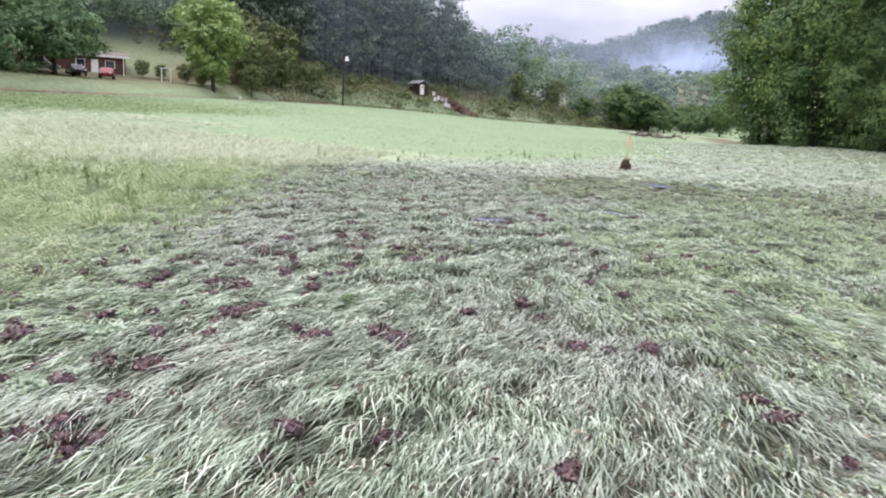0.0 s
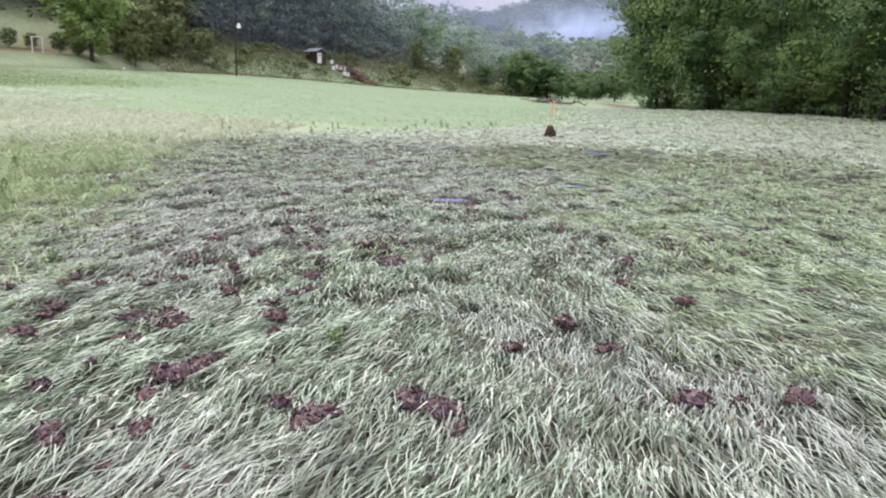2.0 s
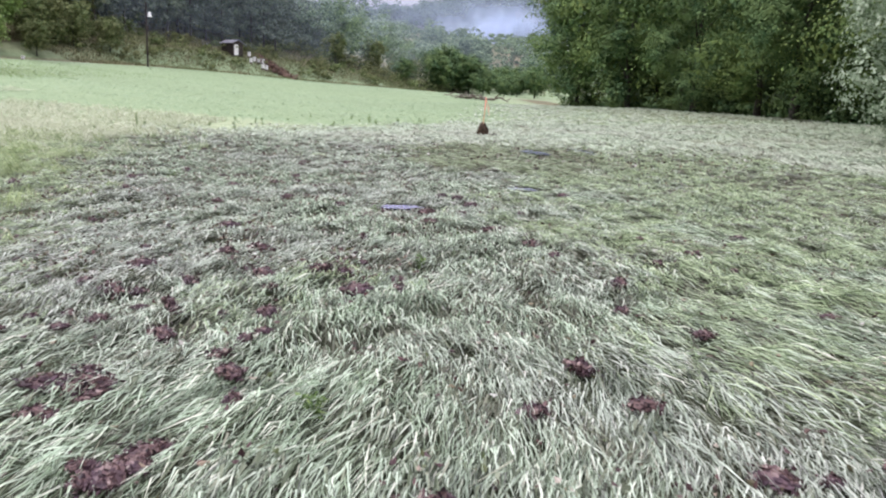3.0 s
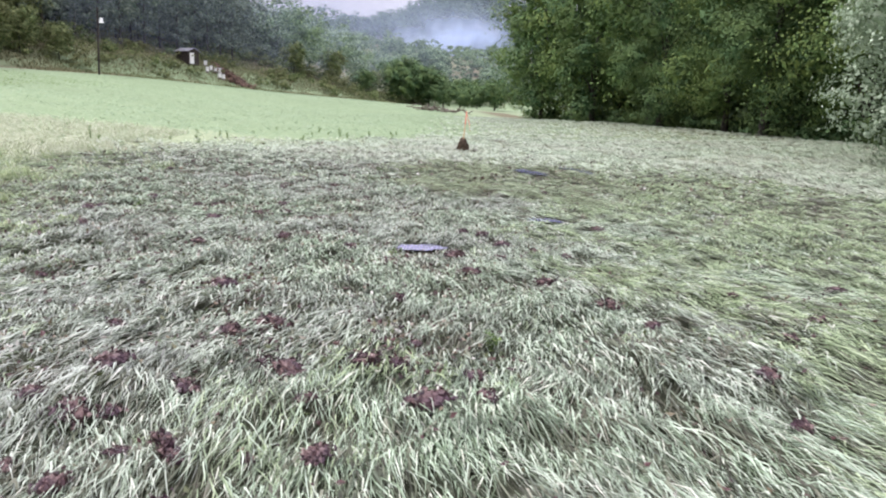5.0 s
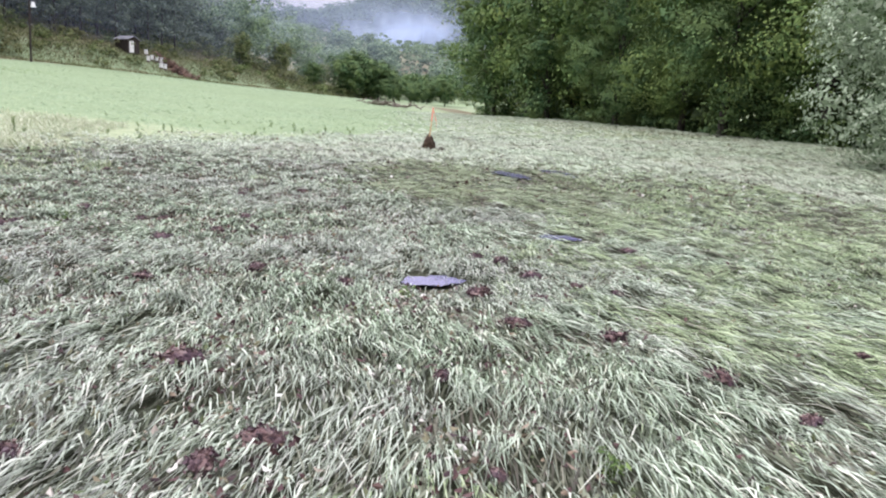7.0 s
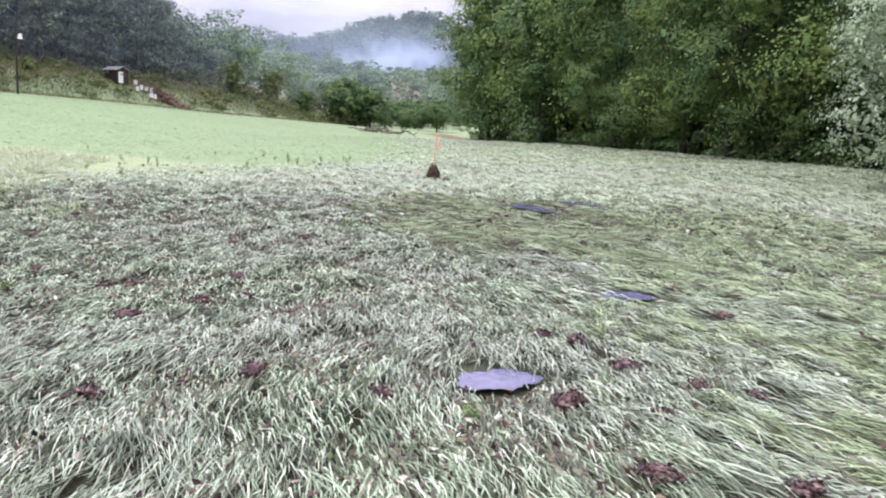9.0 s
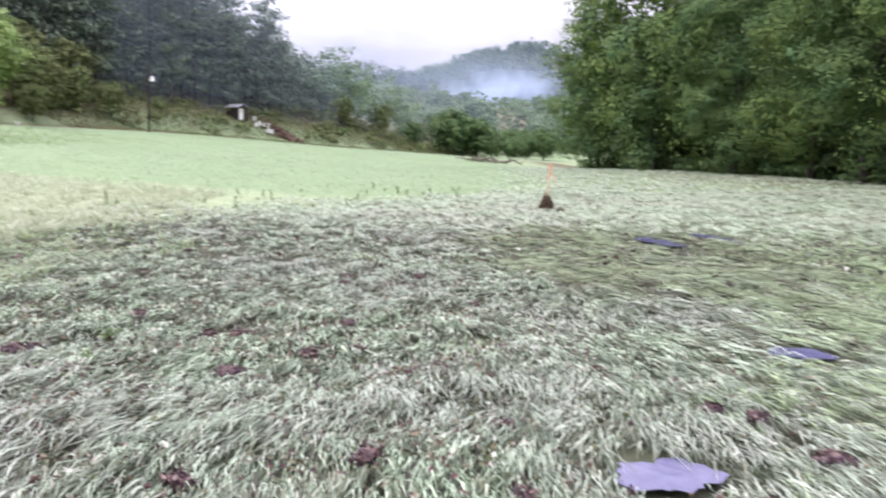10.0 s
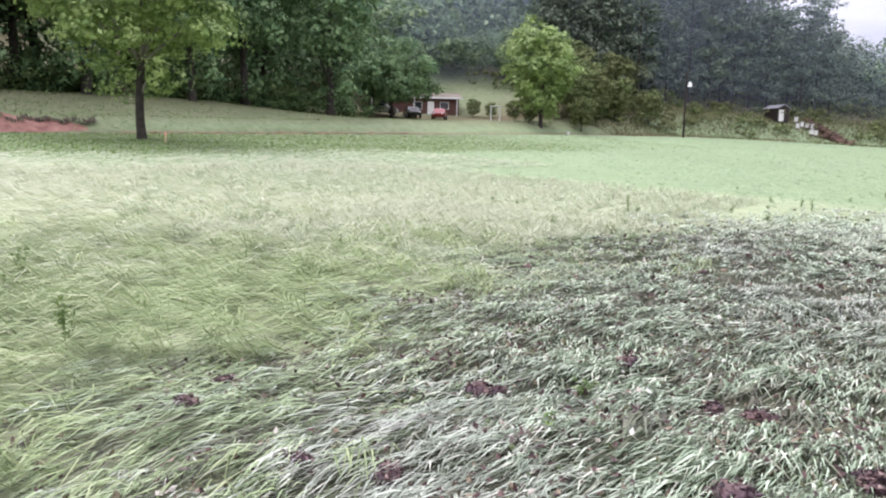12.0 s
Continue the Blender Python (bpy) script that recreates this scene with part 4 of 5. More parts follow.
def house():
    """Long low house, mostly behind the trees."""
    top = Empty("house")
    part("wall", box_bm(0, 0, 1.3, 13, 7, 2.6), M_SIDING, top, "dark red-brown walls, roof shade held in the colour")
    bm = bmesh.new()
    for side in (-1, 1):
        m = Matrix.Translation((0, side * 1.95, 3.05)) @ Matrix.Rotation(-side * 0.24, 4, "X") @ Matrix.Diagonal((14, 4.2, 0.12, 1))
        bmesh.ops.create_cube(bm, size=1, matrix=m)
    part("roof", bm, M_WOODGREY, top, "weathered grey-brown roof")
    part("fascia", box_bm(0, -3.98, 2.58, 14, 0.06, 0.22), M_WHITE, top)
    for k, x in enumerate((-4.5, 0.5, 4.4)):
        w = part("window", box_bm(x, -3.52, 1.5, 1.3, 0.1, 1.1), M_WHITE, top)
        part("pane", box_bm(x, -3.58, 1.5, 1.14, 0.03, 0.94), M_GLASS, w)
    d = part("door", box_bm(2.4, -3.53, 1.05, 0.95, 0.08, 2.05), M_WHITE, top)
    part("handle", box_bm(2.75, -3.6, 1.0, 0.05, 0.05, 0.12), M_TIN, d)
    for x in (-6.2, 0, 6.2):
        part("porch_post", box_bm(x, -3.9, 1.25, 0.12, 0.12, 2.5), M_WHITE, top)
    return tagged(top, "low house with walls coloured dark red-brown for roof shade, grey-brown roof and white fascia", "house")


ho = house()
ho.matrix_basis = pose(-72.4, 99.4, float(land(-70, 98)) - 0.5, 0, 0, 40)


def car(name, paint, label):
    top = Empty(name)
    bm = bmesh.new()
    prof = [(-2.2, 0.35), (-2.25, 0.75), (-2.1, 0.95), (-1.5, 1.0), (-1.0, 1.45), (0.5, 1.5), (1.15, 1.02), (2.0, 0.9), (2.22, 0.7), (2.2, 0.35)]
    a = [bm.verts.new((x, -0.85 if z < 1.05 else -0.68, z)) for x, z in prof]
    b = [bm.verts.new((x, 0.85 if z < 1.05 else 0.68, z)) for x, z in prof]
    bm.faces.new(a[::-1]), bm.faces.new(b)
    for i in range(len(prof)):
        j = (i + 1) % len(prof)
        bm.faces.new((a[i], a[j], b[j], b[i]))
    bmesh.ops.recalc_face_normals(bm, faces=bm.faces)
    bmesh.ops.bevel(bm, geom=list(bm.edges), offset=0.05, segments=2, affect="EDGES")
    part("body", bm, paint, top)
    for s in (-1, 1):
        bm = bmesh.new()
        f = [bm.verts.new(p) for p in ((-1.25, s * 0.83, 1.06), (-0.9, s * 0.71, 1.4), (0.45, s * 0.71, 1.43), (0.95, s * 0.83, 1.06))]
        bm.faces.new(f)
        part("side_window", bm, M_GLASS, top)
        part("headlight", box_bm(2.17, s * 0.6, 0.72, 0.08, 0.32, 0.14, 0.02), M_WHITE, top)
        for x in (-1.35, 1.4):
            bm = bmesh.new()
            bmesh.ops.create_cone(bm, cap_ends=True, segments=20, radius1=0.33, radius2=0.33, depth=0.22, matrix=Matrix.Translation((x, s * 0.8, 0.33)) @ Matrix.Rotation(math.pi / 2, 4, "X"))
            w = part("wheel", bm, M_RUBBER, top)
            bm = bmesh.new()
            bmesh.ops.create_cone(bm, cap_ends=True, segments=14, radius1=0.19, radius2=0.17, depth=0.24, matrix=Matrix.Translation((x, s * 0.81, 0.33)) @ Matrix.Rotation(math.pi / 2, 4, "X"))
            part("rim", bm, M_TIN, w)
    return tagged(top, label, "car")


c1 = car("car", M_RED, "red car parked on the lawn before the house")
c1.matrix_basis = pose(-62.6, 92.6, float(land(-62.6, 92.6)) - 0.04, 0, 0, -60)
c2 = car("car", M_BLACK, "dark car parked on the lawn beside a tree")
c2.matrix_basis = pose(-65.6, 90.4, float(land(-65.6, 90.4)) - 0.04, 0, 0, -40)


c3 = car("car", M_WHITE, "pale car parked under the low spreading tree")
c3.matrix_basis = pose(-68.3, 87.2, float(land(-68.3, 87.2)) - 0.04, 0, 0, 30)


def clay_bank(y0, y1, s0, s1, bulge, mat, label, seed):
    """A raw cut in the road bank, ragged at both edges."""
    r = np.random.RandomState(seed)
    vs, fs, n, m = [], [], int((y1 - y0) * 2), 6
    for i in range(n + 1):
        y = y0 + (y1 - y0) * i / n
        x0 = np.interp(y, EDGE[:, 1], EDGE[:, 0])
        k = min(1, (n - i) / 14) * min(1, i / 4)
        lo, hi = s0 + r.uniform(-0.15, 0.15), s0 + (s1 - s0) * (0.35 + 0.65 * k) + r.uniform(-0.25, 0.25)
        for j in range(m + 1):
            s = lo + (hi - lo) * j / m
            x = x0 - s
            vs.append((x + bulge * k, y, float(land(x, y)) + 0.04 + bulge * k * math.sin(3.14 * j / m) + r.uniform(0, 0.1) * k - 0.12 * (1 - k)))
    for i in range(n):
        for j in range(m):
            a = i * (m + 1) + j
            fs.append((a, a + m + 1, a + m + 2, a + 1))
    me = fast_mesh("clay_bank", np.array(vs), np.array(fs), mat, True)
    return tagged(new("clay_bank", me), label, "bank", kind="structure")


clay_bank(14, 39, 3.3, 5.7, 0.08, M_CLAY, "raw red clay cut in the grassy road bank", 5)
clay_bank(37, 82, 2.9, 3.5, 0.02, M_BANKSOIL, "thin strip of bare reddish soil along the bank's foot", 6)
# the dark fringe of roots and turf that hangs over the cut
n = 1500
y = R.uniform(14, 38, n)
x = np.interp(y, EDGE[:, 1], EDGE[:, 0]) - 4.85 + 0.25 * waves(y, y, 3.0, 71) + R.normal(0, 0.12, n)
stuff("turf_fringe", [slips(R, x, y, land(x, y) + 0.02, R.uniform(0.15, 0.4, n), R.uniform(0.05, 0.12, n), R.normal(0, 0.5, n), R.uniform(0.1, 0.3, n))], M_DARKTURF, "dark fringe of roots and turf over the clay cut", "turf")


def road():
    vs, fs = [], []
    ys = np.arange(-60, 128, 2.0)
    for i, y in enumerate(ys):
        x0 = np.interp(y, EDGE[:, 1], EDGE[:, 0])
        for s in (0.7, 1.1, 2.3, 2.8):
            vs.append((x0 - s, y, float(land(x0 - s, y)) + (0.05 if 1 < s < 2.5 else 0.0)))
    for i in range(len(ys) - 1):
        for j in range(3):
            a = i * 4 + j
            fs.append((a, a + 4, a + 5, a + 1))
    tagged(new("road", fast_mesh("road", np.array(vs), np.array(fs), M_ROAD, True)), "narrow gravel road along the meadow's edge", "road", kind="structure")


road()


# ---- the marked stake and its mound ----
def soil_mound(name, w, h, seed):
    r = np.random.RandomState(seed)
    bm = bmesh.new()
    bmesh.ops.create_icosphere(bm, subdivisions=3, radius=1)
    for v in bm.verts:
        c = v.co.copy()
        k = 1 + 0.25 * noise.noise(c * 2.3 + Vector((seed, 0, 0))) + 0.14 * noise.noise(c * 6)
        v.co = Vector((c.x * w * k, c.y * w * 0.9 * k, max(-0.05, c.z) * h * k * (1.4 - 0.5 * abs(c.x))))
    me = bpy.data.meshes.new(name)
    bm.to_mesh(me)
    bm.free()
    me.materials.append(M_SOIL)
    return new(name, me)


SX, SY = 2.12, 31.2
SZ = float(land(SX, SY))
mound = tagged(soil_mound("soil_mound", 0.26, 0.42, 4), "heap of dark soil and roots round a stake", "mound")
mound.matrix_basis = pose(SX, SY, SZ)
m2 = tagged(soil_mound("soil_clod", 0.16, 0.1, 9), "low clod of dark soil on the grass", "clod")
m2.matrix_basis = pose(SX + 0.48, SY + 0.05, SZ + 0.01)
st = Empty("survey_stake")
st.matrix_basis = pose(SX - 0.02, SY, SZ, 0, 4, 0)
part("lath", box_bm(0, 0, 0.72, 0.045, 0.012, 1.5), M_LATH, st)
part("painted_top", box_bm(0, 0, 1.26, 0.05, 0.017, 0.46), M_ORANGE, st, "faded orange paint")
rb = bmesh.new()
for k in range(3):
    vs = [rb.verts.new((0.03 + 0.05 * i + 0.01 * k, 0.015 * math.sin(i * 1.7 + k), 1.36 - 0.16 * i * (0.7 + 0.25 * k) + dz)) for i in range(4) for dz in (0, 0.03)]
    for i in range(3):
        rb.faces.new((vs[2 * i], vs[2 * i + 1], vs[2 * i + 3], vs[2 * i + 2]))
part("ribbon", rb, M_ORANGE, st, "orange flagging tape")
tagged(st, "wooden survey stake with an orange painted top", "stake")
s2 = Empty("marker_stake")
s2.matrix_basis = pose(-37.5, 33.6, float(land(-37.5, 33.6)))
part("lath", box_bm(0, 0, 0.3, 0.06, 0.03, 0.6), M_LATH, s2)
part("painted_top", box_bm(0, 0, 0.52, 0.066, 0.036, 0.18), M_ORANGE, s2)
tagged(s2, "short wooden marker stake beside the road tree", "stake")

# flood debris far down the meadow
chunks = []
for k in range(70):
    p = Vector((12.4 + R.normal(0, 2.2), 129 + R.normal(0, 0.5), 0))
    p.z = float(land(p.x, p.y)) + R.uniform(0.05, 0.75)
    d = Vector((R.normal(0, 1), R.normal(0, 0.5), R.normal(0, 0.25))).normalized() * R.uniform(0.3, 1.0)
    chunks.append(tube([p - d, p + Vector((0, 0, 0.05)), p + d], [0.07, 0.09, 0.04], 6))
tagged(new("driftwood_pile", tubes_mesh("driftwood_pile", chunks, M_WOODGREY)), "heap of grey flood driftwood on the meadow", "driftwood", kind="stuff")


# ---- puddles ----
def puddle(x, y, w, d, seed, lift=0.028):
    bm = bmesh.new()
    c = bm.verts.new((0, 0, 0))
    ring = []
    for k in range(40):
        a = 2 * math.pi * k / 40
        q = 1 + 0.2 * math.sin(2 * a + seed) + 0.12 * math.sin(5 * a + 2 * seed) + 0.07 * math.sin(13 * a + seed)
        ring.append(bm.verts.new((math.cos(a) * w / 2 * q, math.sin(a) * d / 2 * q, 0)))
    for k in range(40):
        bm.faces.new((c, ring[k], ring[(k + 1) % 40]))
    me = bpy.data.meshes.new("puddle")
    bm.to_mesh(me)
    bm.free()
    me.materials.append(M_WATER)
    ob = new("puddle", me)
    ob.matrix_basis = pose(x, y, float(land(x, y)) + lift)
    return tagged(ob, "shallow puddle in flattened grass, its colour tinted violet like the mirrored sky", "puddle", "puddles", "structure")


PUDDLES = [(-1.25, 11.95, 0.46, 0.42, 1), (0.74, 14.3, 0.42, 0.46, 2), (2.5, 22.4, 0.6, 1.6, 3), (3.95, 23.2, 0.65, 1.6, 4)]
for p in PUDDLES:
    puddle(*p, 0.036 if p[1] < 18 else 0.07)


# ---- grass ----
def scatter(r, n, xr, yr):
    return r.uniform(*xr, n), r.uniform(*yr, n)


def keep_out_puddles(x, y, margin=0.0):
    ok = np.ones(len(x), bool)
    for px, py, w, d, _ in PUDDLES:
        ok &= ((x - px) / (w / 2 + margin)) ** 2 + ((y - py - 0.13) / (d / 2 + margin + 0.12)) ** 2 > 1
    return ok


def lie(x, y):
    """The way the flood laid the grass: down the valley, towards smaller y, with eddies."""
    return -math.pi / 2 + 0.24 * waves(x, y, 6.0, 14) + 0.17 * waves(x, y, 1.6, 15) + 0.09 * waves(x, y, 0.6, 17) + combed(x, y) * (0.7 + 0.5 * waves(x, y, 2.5, 16))


G = np.random.RandomState(11)


def mat_top(x, y):
    """The ground and the lumpy mat of old grass on it, which lies thin round the puddles."""
    lump = np.clip(0.03 + 0.035 * waves(x, y, 1.1, 61) + 0.022 * waves(x, y, 0.42, 62), 0, 0.11)
    for px, py, *_ in PUDDLES:
        lump = lump * smooth(0.25, 0.8, np.hypot(x - px, y - py))
    return land(x, y) + lump * silted(x, y)




def tufts(xr, yr, density, per, choose, spread, size, wide, head, scatter_head, lift_by, margin=0.02, far=False):
    """Blades that spring in tufts from one root and lie over together; choose(x, y) is the share that stays."""
    n = int((xr[1] - xr[0]) * (yr[1] - yr[0]) * density)
    x, y = scatter(G, n, xr, yr)
    k = (G.uniform(0, 1, n) < choose(x, y)) & keep_out_puddles(x, y, margin)
    x, y = x[k], y[k]
    n = len(x)
    h = head(x, y) + G.normal(0, scatter_head, n)
    tall = lift_by * G.uniform(0.35, 1.5, n)
    long = G.uniform(0.7, 1.3, n)
    x, y, h, tall, long = (np.repeat(v, per) for v in (x, y, h, tall, long))
    m = len(x)
    x, y = x + G.normal(0, spread, m), y + G.normal(0, spread, m)
    if far:
        z = mat_top(x, y) + G.uniform(0, 0.06, m)
        return slips(G, x, y, z, long * G.uniform(*size, m), wide * G.uniform(0.6, 1.7, m), h + G.normal(0, 0.25, m), tall * G.uniform(0.2, 1.2, m))
    return blades(G, x, y, mat_top(x, y), long * G.uniform(*size, m), wide * G.uniform(0.5, 1.5, m), h + G.normal(0, 0.11, m), tall * G.uniform(0.3, 1.4, m) + 0.012, G.uniform(0.2, 1.25, m), 0.09)


def is_fresh(x, y):
    return np.clip(smooth(0.1, 1.1, 0.8 * waves(x, y, 3.2, 19) + 0.3 * (x + 0.9)) * 0.85 * (0.15 + 0.85 * smooth(4, 8, y)) + np.exp(-((x + 1.85) ** 2 + (y - 8.3) ** 2) / 0.09) + 0.8 * (1 - smooth(0.2, 2.0, x - flat_edge(y))), 0, 1)


def choose_near(x, y):
    return silted(x, y) * (1 - combed(x, y)) * (1 - is_fresh(x, y))


def choose_fresh(x, y):
    return silted(x, y) * (1 - combed(x, y)) * is_fresh(x, y)


def choose_dark(x, y):
    return silted(x, y) * combed(x, y)


def choose_blond(x, y):
    d, _ = edge_distance(x, y)
    return (1 - silted(x, y)) * smooth(14, 21, d + 1.5 * waves(x, y, 9, 51))


def still_green(x, y):
    """The share of the hay that is still green."""
    return 1 - smooth(8, 17, np.hypot(x + 2.5, y - 8) + 1.5 * waves(x, y, 4.0, 63))


def hay(x, y):
    return -1.7 + 0.3 * waves(x, y, 7, 24)


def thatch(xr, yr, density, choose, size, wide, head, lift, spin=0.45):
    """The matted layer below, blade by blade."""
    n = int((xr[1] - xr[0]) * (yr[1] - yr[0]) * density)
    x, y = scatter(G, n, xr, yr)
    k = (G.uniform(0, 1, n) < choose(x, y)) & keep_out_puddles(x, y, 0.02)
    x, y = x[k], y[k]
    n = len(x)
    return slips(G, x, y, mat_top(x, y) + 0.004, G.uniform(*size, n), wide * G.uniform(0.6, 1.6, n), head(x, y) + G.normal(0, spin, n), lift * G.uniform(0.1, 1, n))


near, fresh, dark, under = [], [], [], []
def all_of(x, y):
    return 1.0


def fade_out(x, y):
    return 1 - smooth(22, 29, y)


NEAR = [((-6, 4.5), (1.6, 8), 120, 12, 0.0066, all_of), ((-9, 4.5), (8, 14), 104, 11, 0.0076, all_of), ((-10, 5), (14, 19), 82, 9, 0.0092, all_of), ((-10, 9), (19, 29), 36, 9, 0.0135, fade_out), ((4.5, 10), (1.6, 19), 30, 9, 0.011, all_of), ((-6, 10), (-5, 1.6), 26, 9, 0.011, all_of)]
for xr, yr, dens, per, wide, fade in NEAR:
    for choose, to in ((choose_near, near), (choose_fresh, fresh), (choose_dark, dark)):
        to.append(tufts(xr, yr, dens, per, lambda x, y, c=choose: c(x, y) * fade(x, y) * (waves(x, y, 0.33, 41) > -0.9), 0.05, (0.12, 0.4), wide * 0.92, lie, 0.14, 0.034))
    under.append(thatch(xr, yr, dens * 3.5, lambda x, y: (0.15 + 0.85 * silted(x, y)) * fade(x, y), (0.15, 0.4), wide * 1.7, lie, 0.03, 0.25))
stuff("silted_grass", near, M_SILT, "flattened grey-green grass coated with flood silt", "grass")
stuff("fresh_grass", fresh, M_FRESH, "flattened bright green grass tufts", "grass")
# further off on the flooded side
mid = []
for xr, yr, dens, per, wide, fade in [((-9, 26), (21, 45), 24, 13, 0.018, lambda x, y: np.where(x > 9, 1.0, smooth(21, 29, y))), ((9, 26), (-5, 21), 24, 13, 0.016, all_of), ((2, 27), (45, 110), 6, 12, 0.04, all_of)]:
    for choose, to in ((lambda x, y: silted(x, y) * (1 - combed(x, y)), mid), (choose_dark, dark)):
        to.append(tufts(xr, yr, dens * 0.68, per, lambda x, y, c=choose: c(x, y) * fade(x, y), 0.06, (0.2, 0.45), wide, lie, 0.4, 0.07, 0.25, True))
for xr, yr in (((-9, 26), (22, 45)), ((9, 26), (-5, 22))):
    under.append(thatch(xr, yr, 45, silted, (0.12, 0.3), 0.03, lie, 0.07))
stuff("matted_grass", under, M_UNDER, "matted grass coloured dark as shade between the tufts", "grass")
stuff("combed_grass", dark, M_COMB, "dark green grass combed flat by flood water", "grass")
stuff("distant_silted_grass", mid, M_SILT_FAR, "flattened grey-green grass across the meadow", "grass")
# the pale hay that leans over on the rising side
blond, hay_green = [], []
for xr, yr, dens, per, wide in [((-13, -4), (4, 24), 32, 12, 0.008), ((-24, -8), (6, 34), 13, 9, 0.011), ((-13, -4), (-5, 4), 14, 10, 0.01), ((-44, -20), (4, 44), 6, 10, 0.012), ((-44, -13), (-5, 5), 3, 10, 0.014)]:
    close = xr[1] == -4 or xr[0] == -24
    for share, to in ((still_green, hay_green), (lambda x, y: 1 - still_green(x, y), blond)):
        to.append(tufts(xr, yr, dens, per, lambda x, y, f=share: choose_blond(x, y) * f(x, y), 0.06, (0.25, 0.65), wide, hay, 0.4, 0.14 if close else 0.06, far=not close))
        to.append(thatch(xr, yr, dens * 6, lambda x, y, f=share: choose_blond(x, y) * f(x, y), (0.2, 0.5), wide * 1.4, hay, 0.06))
stuff("pale_hay_grass", blond, M_BLOND, "tall pale hay grass leaning over", "grass")
stuff("green_hay_grass", hay_green, M_HAY, "tall green hay grass leaning over in long locks", "grass")
green = []
n = 160000
x, y = scatter(G, n, (-50, 26), (4, 165))
d, _ = edge_distance(x, y)
k = (G.uniform(0, 1, n) > silted(x, y)) & (d > 0.5) & (G.uniform(0, 1, n) < np.maximum(smooth(22, 46, y - 0.5 * x + 4 * waves(x, y, 12, 37)), 0.25 * (1 - smooth(7, 12, d)))) & (x < 24)
x, y = x[k], y[k]
n = len(x)
green.append(slips(G, x, y, land(x, y), G.uniform(0.15, 0.35, n), 0.035 * G.uniform(0.5, 1.4, n), -1.2 + G.normal(0, 0.9, n), G.uniform(0.03, 0.12, n)))
stuff("meadow_grass", green, M_FIELD, "light green meadow grass", "grass")


# the mown verge along the road
n = 220000
x, y = scatter(G, n, (-74, -26), (0, 95))
d, _ = edge_distance(x, y)
k = ((d > 0.3) | ((d < -3.3) & (d > -24) & (G.uniform(0, 1, n) < 0.45))) & (d < 17 + 1.5 * waves(x, y, 9, 51) + G.normal(0, 1.5, n)) & (G.uniform(0, 1, n) < 1 - 0.85 * smooth(40, 85, y))
x, y = x[k], y[k]
n = len(x)
stuff("mown_verge", [slips(G, x, y, land(x, y), G.uniform(0.1, 0.25, n), 0.05 * G.uniform(0.6, 1.4, n), G.uniform(0, 6.28, n), G.uniform(0.03, 0.1, n))], M_VERGE, "short mown green verge beside the road", "grass")

# torn leaves and stalks left all over the flooded grass, thickest where the water slowed
scraps = []
for n, xr, yr, size in [(30000, (-9, 8), (2, 27), (0.02, 0.055)), (16000, (-7.5, -1), (8, 18), (0.02, 0.06)), (15000, (-8, 24), (18, 44), (0.05, 0.13))]:
    x, y = scatter(G, n, xr, yr)
    k = (G.uniform(0, 1, n) < silted(x, y) * (0.25 + 0.75 * smooth(-0.3, 0.8, waves(x, y, 2.0, 33)))) & keep_out_puddles(x, y, 0.05)
    x, y = x[k], y[k]
    n = len(x)
    pos = np.stack([x, y, mat_top(x, y) + G.uniform(0.025, 0.06, n)], 1)
    scraps.append(cards(pos, G.normal(0, 0.5, (n, 3)) + np.array([0, 0, 0.8]), G.uniform(*size, n), G.uniform(0, 6.28, n), 0.6, 0.5))
stuff("leaf_scraps", scraps, M_SCRAP, "torn brown and green leaf scraps in the flattened grass", "leaf litter")


# ---- dark maroon leaf clumps washed up on the grass ----
def debris(seed, w):
    """A crumpled mat of leaves: a lumpy core set all over with curled leaves."""
    r = np.random.RandomState(seed)
    bm = bmesh.new()
    bmesh.ops.create_icosphere(bm, subdivisions=2, radius=1)
    for v in bm.verts:
        k = 1 + 0.5 * noise.noise(v.co * 1.7 + Vector((seed, 0, 0))) + 0.35 * noise.noise(v.co * 4.5)
        v.co = Vector((v.co.x * w * 0.38 * k, v.co.y * w * 0.3 * k, v.co.z * w * 0.15 * k))
    core = np.array([v.co[:] for v in bm.verts])
    tri = np.array([[v.index for v in f.verts] for f in bm.faces])
    bm.free()
    n = 280
    p = core[r.randint(0, len(core), n)] * r.uniform(0.8, 1.15, (n, 1)) * np.where(r.uniform(0, 1, (n, 1)) < 0.25, r.uniform(1.05, 1.28, (n, 1)), 1.0) * np.array([1, 1, 0.9]) + r.normal(0, 0.012, (n, 3))
    q, t = cards(p, p / np.linalg.norm(p, axis=1, keepdims=True) + r.normal(0, 0.6, (n, 3)) + np.array([0, 0, 0.4]), r.uniform(0.014, 0.04, n), r.uniform(0, 6.28, n), 0.7, 0.5)
    return fast_mesh("leaf_clump", np.concatenate([core, q]), np.concatenate([tri, t + len(core)]), M_MAROON)


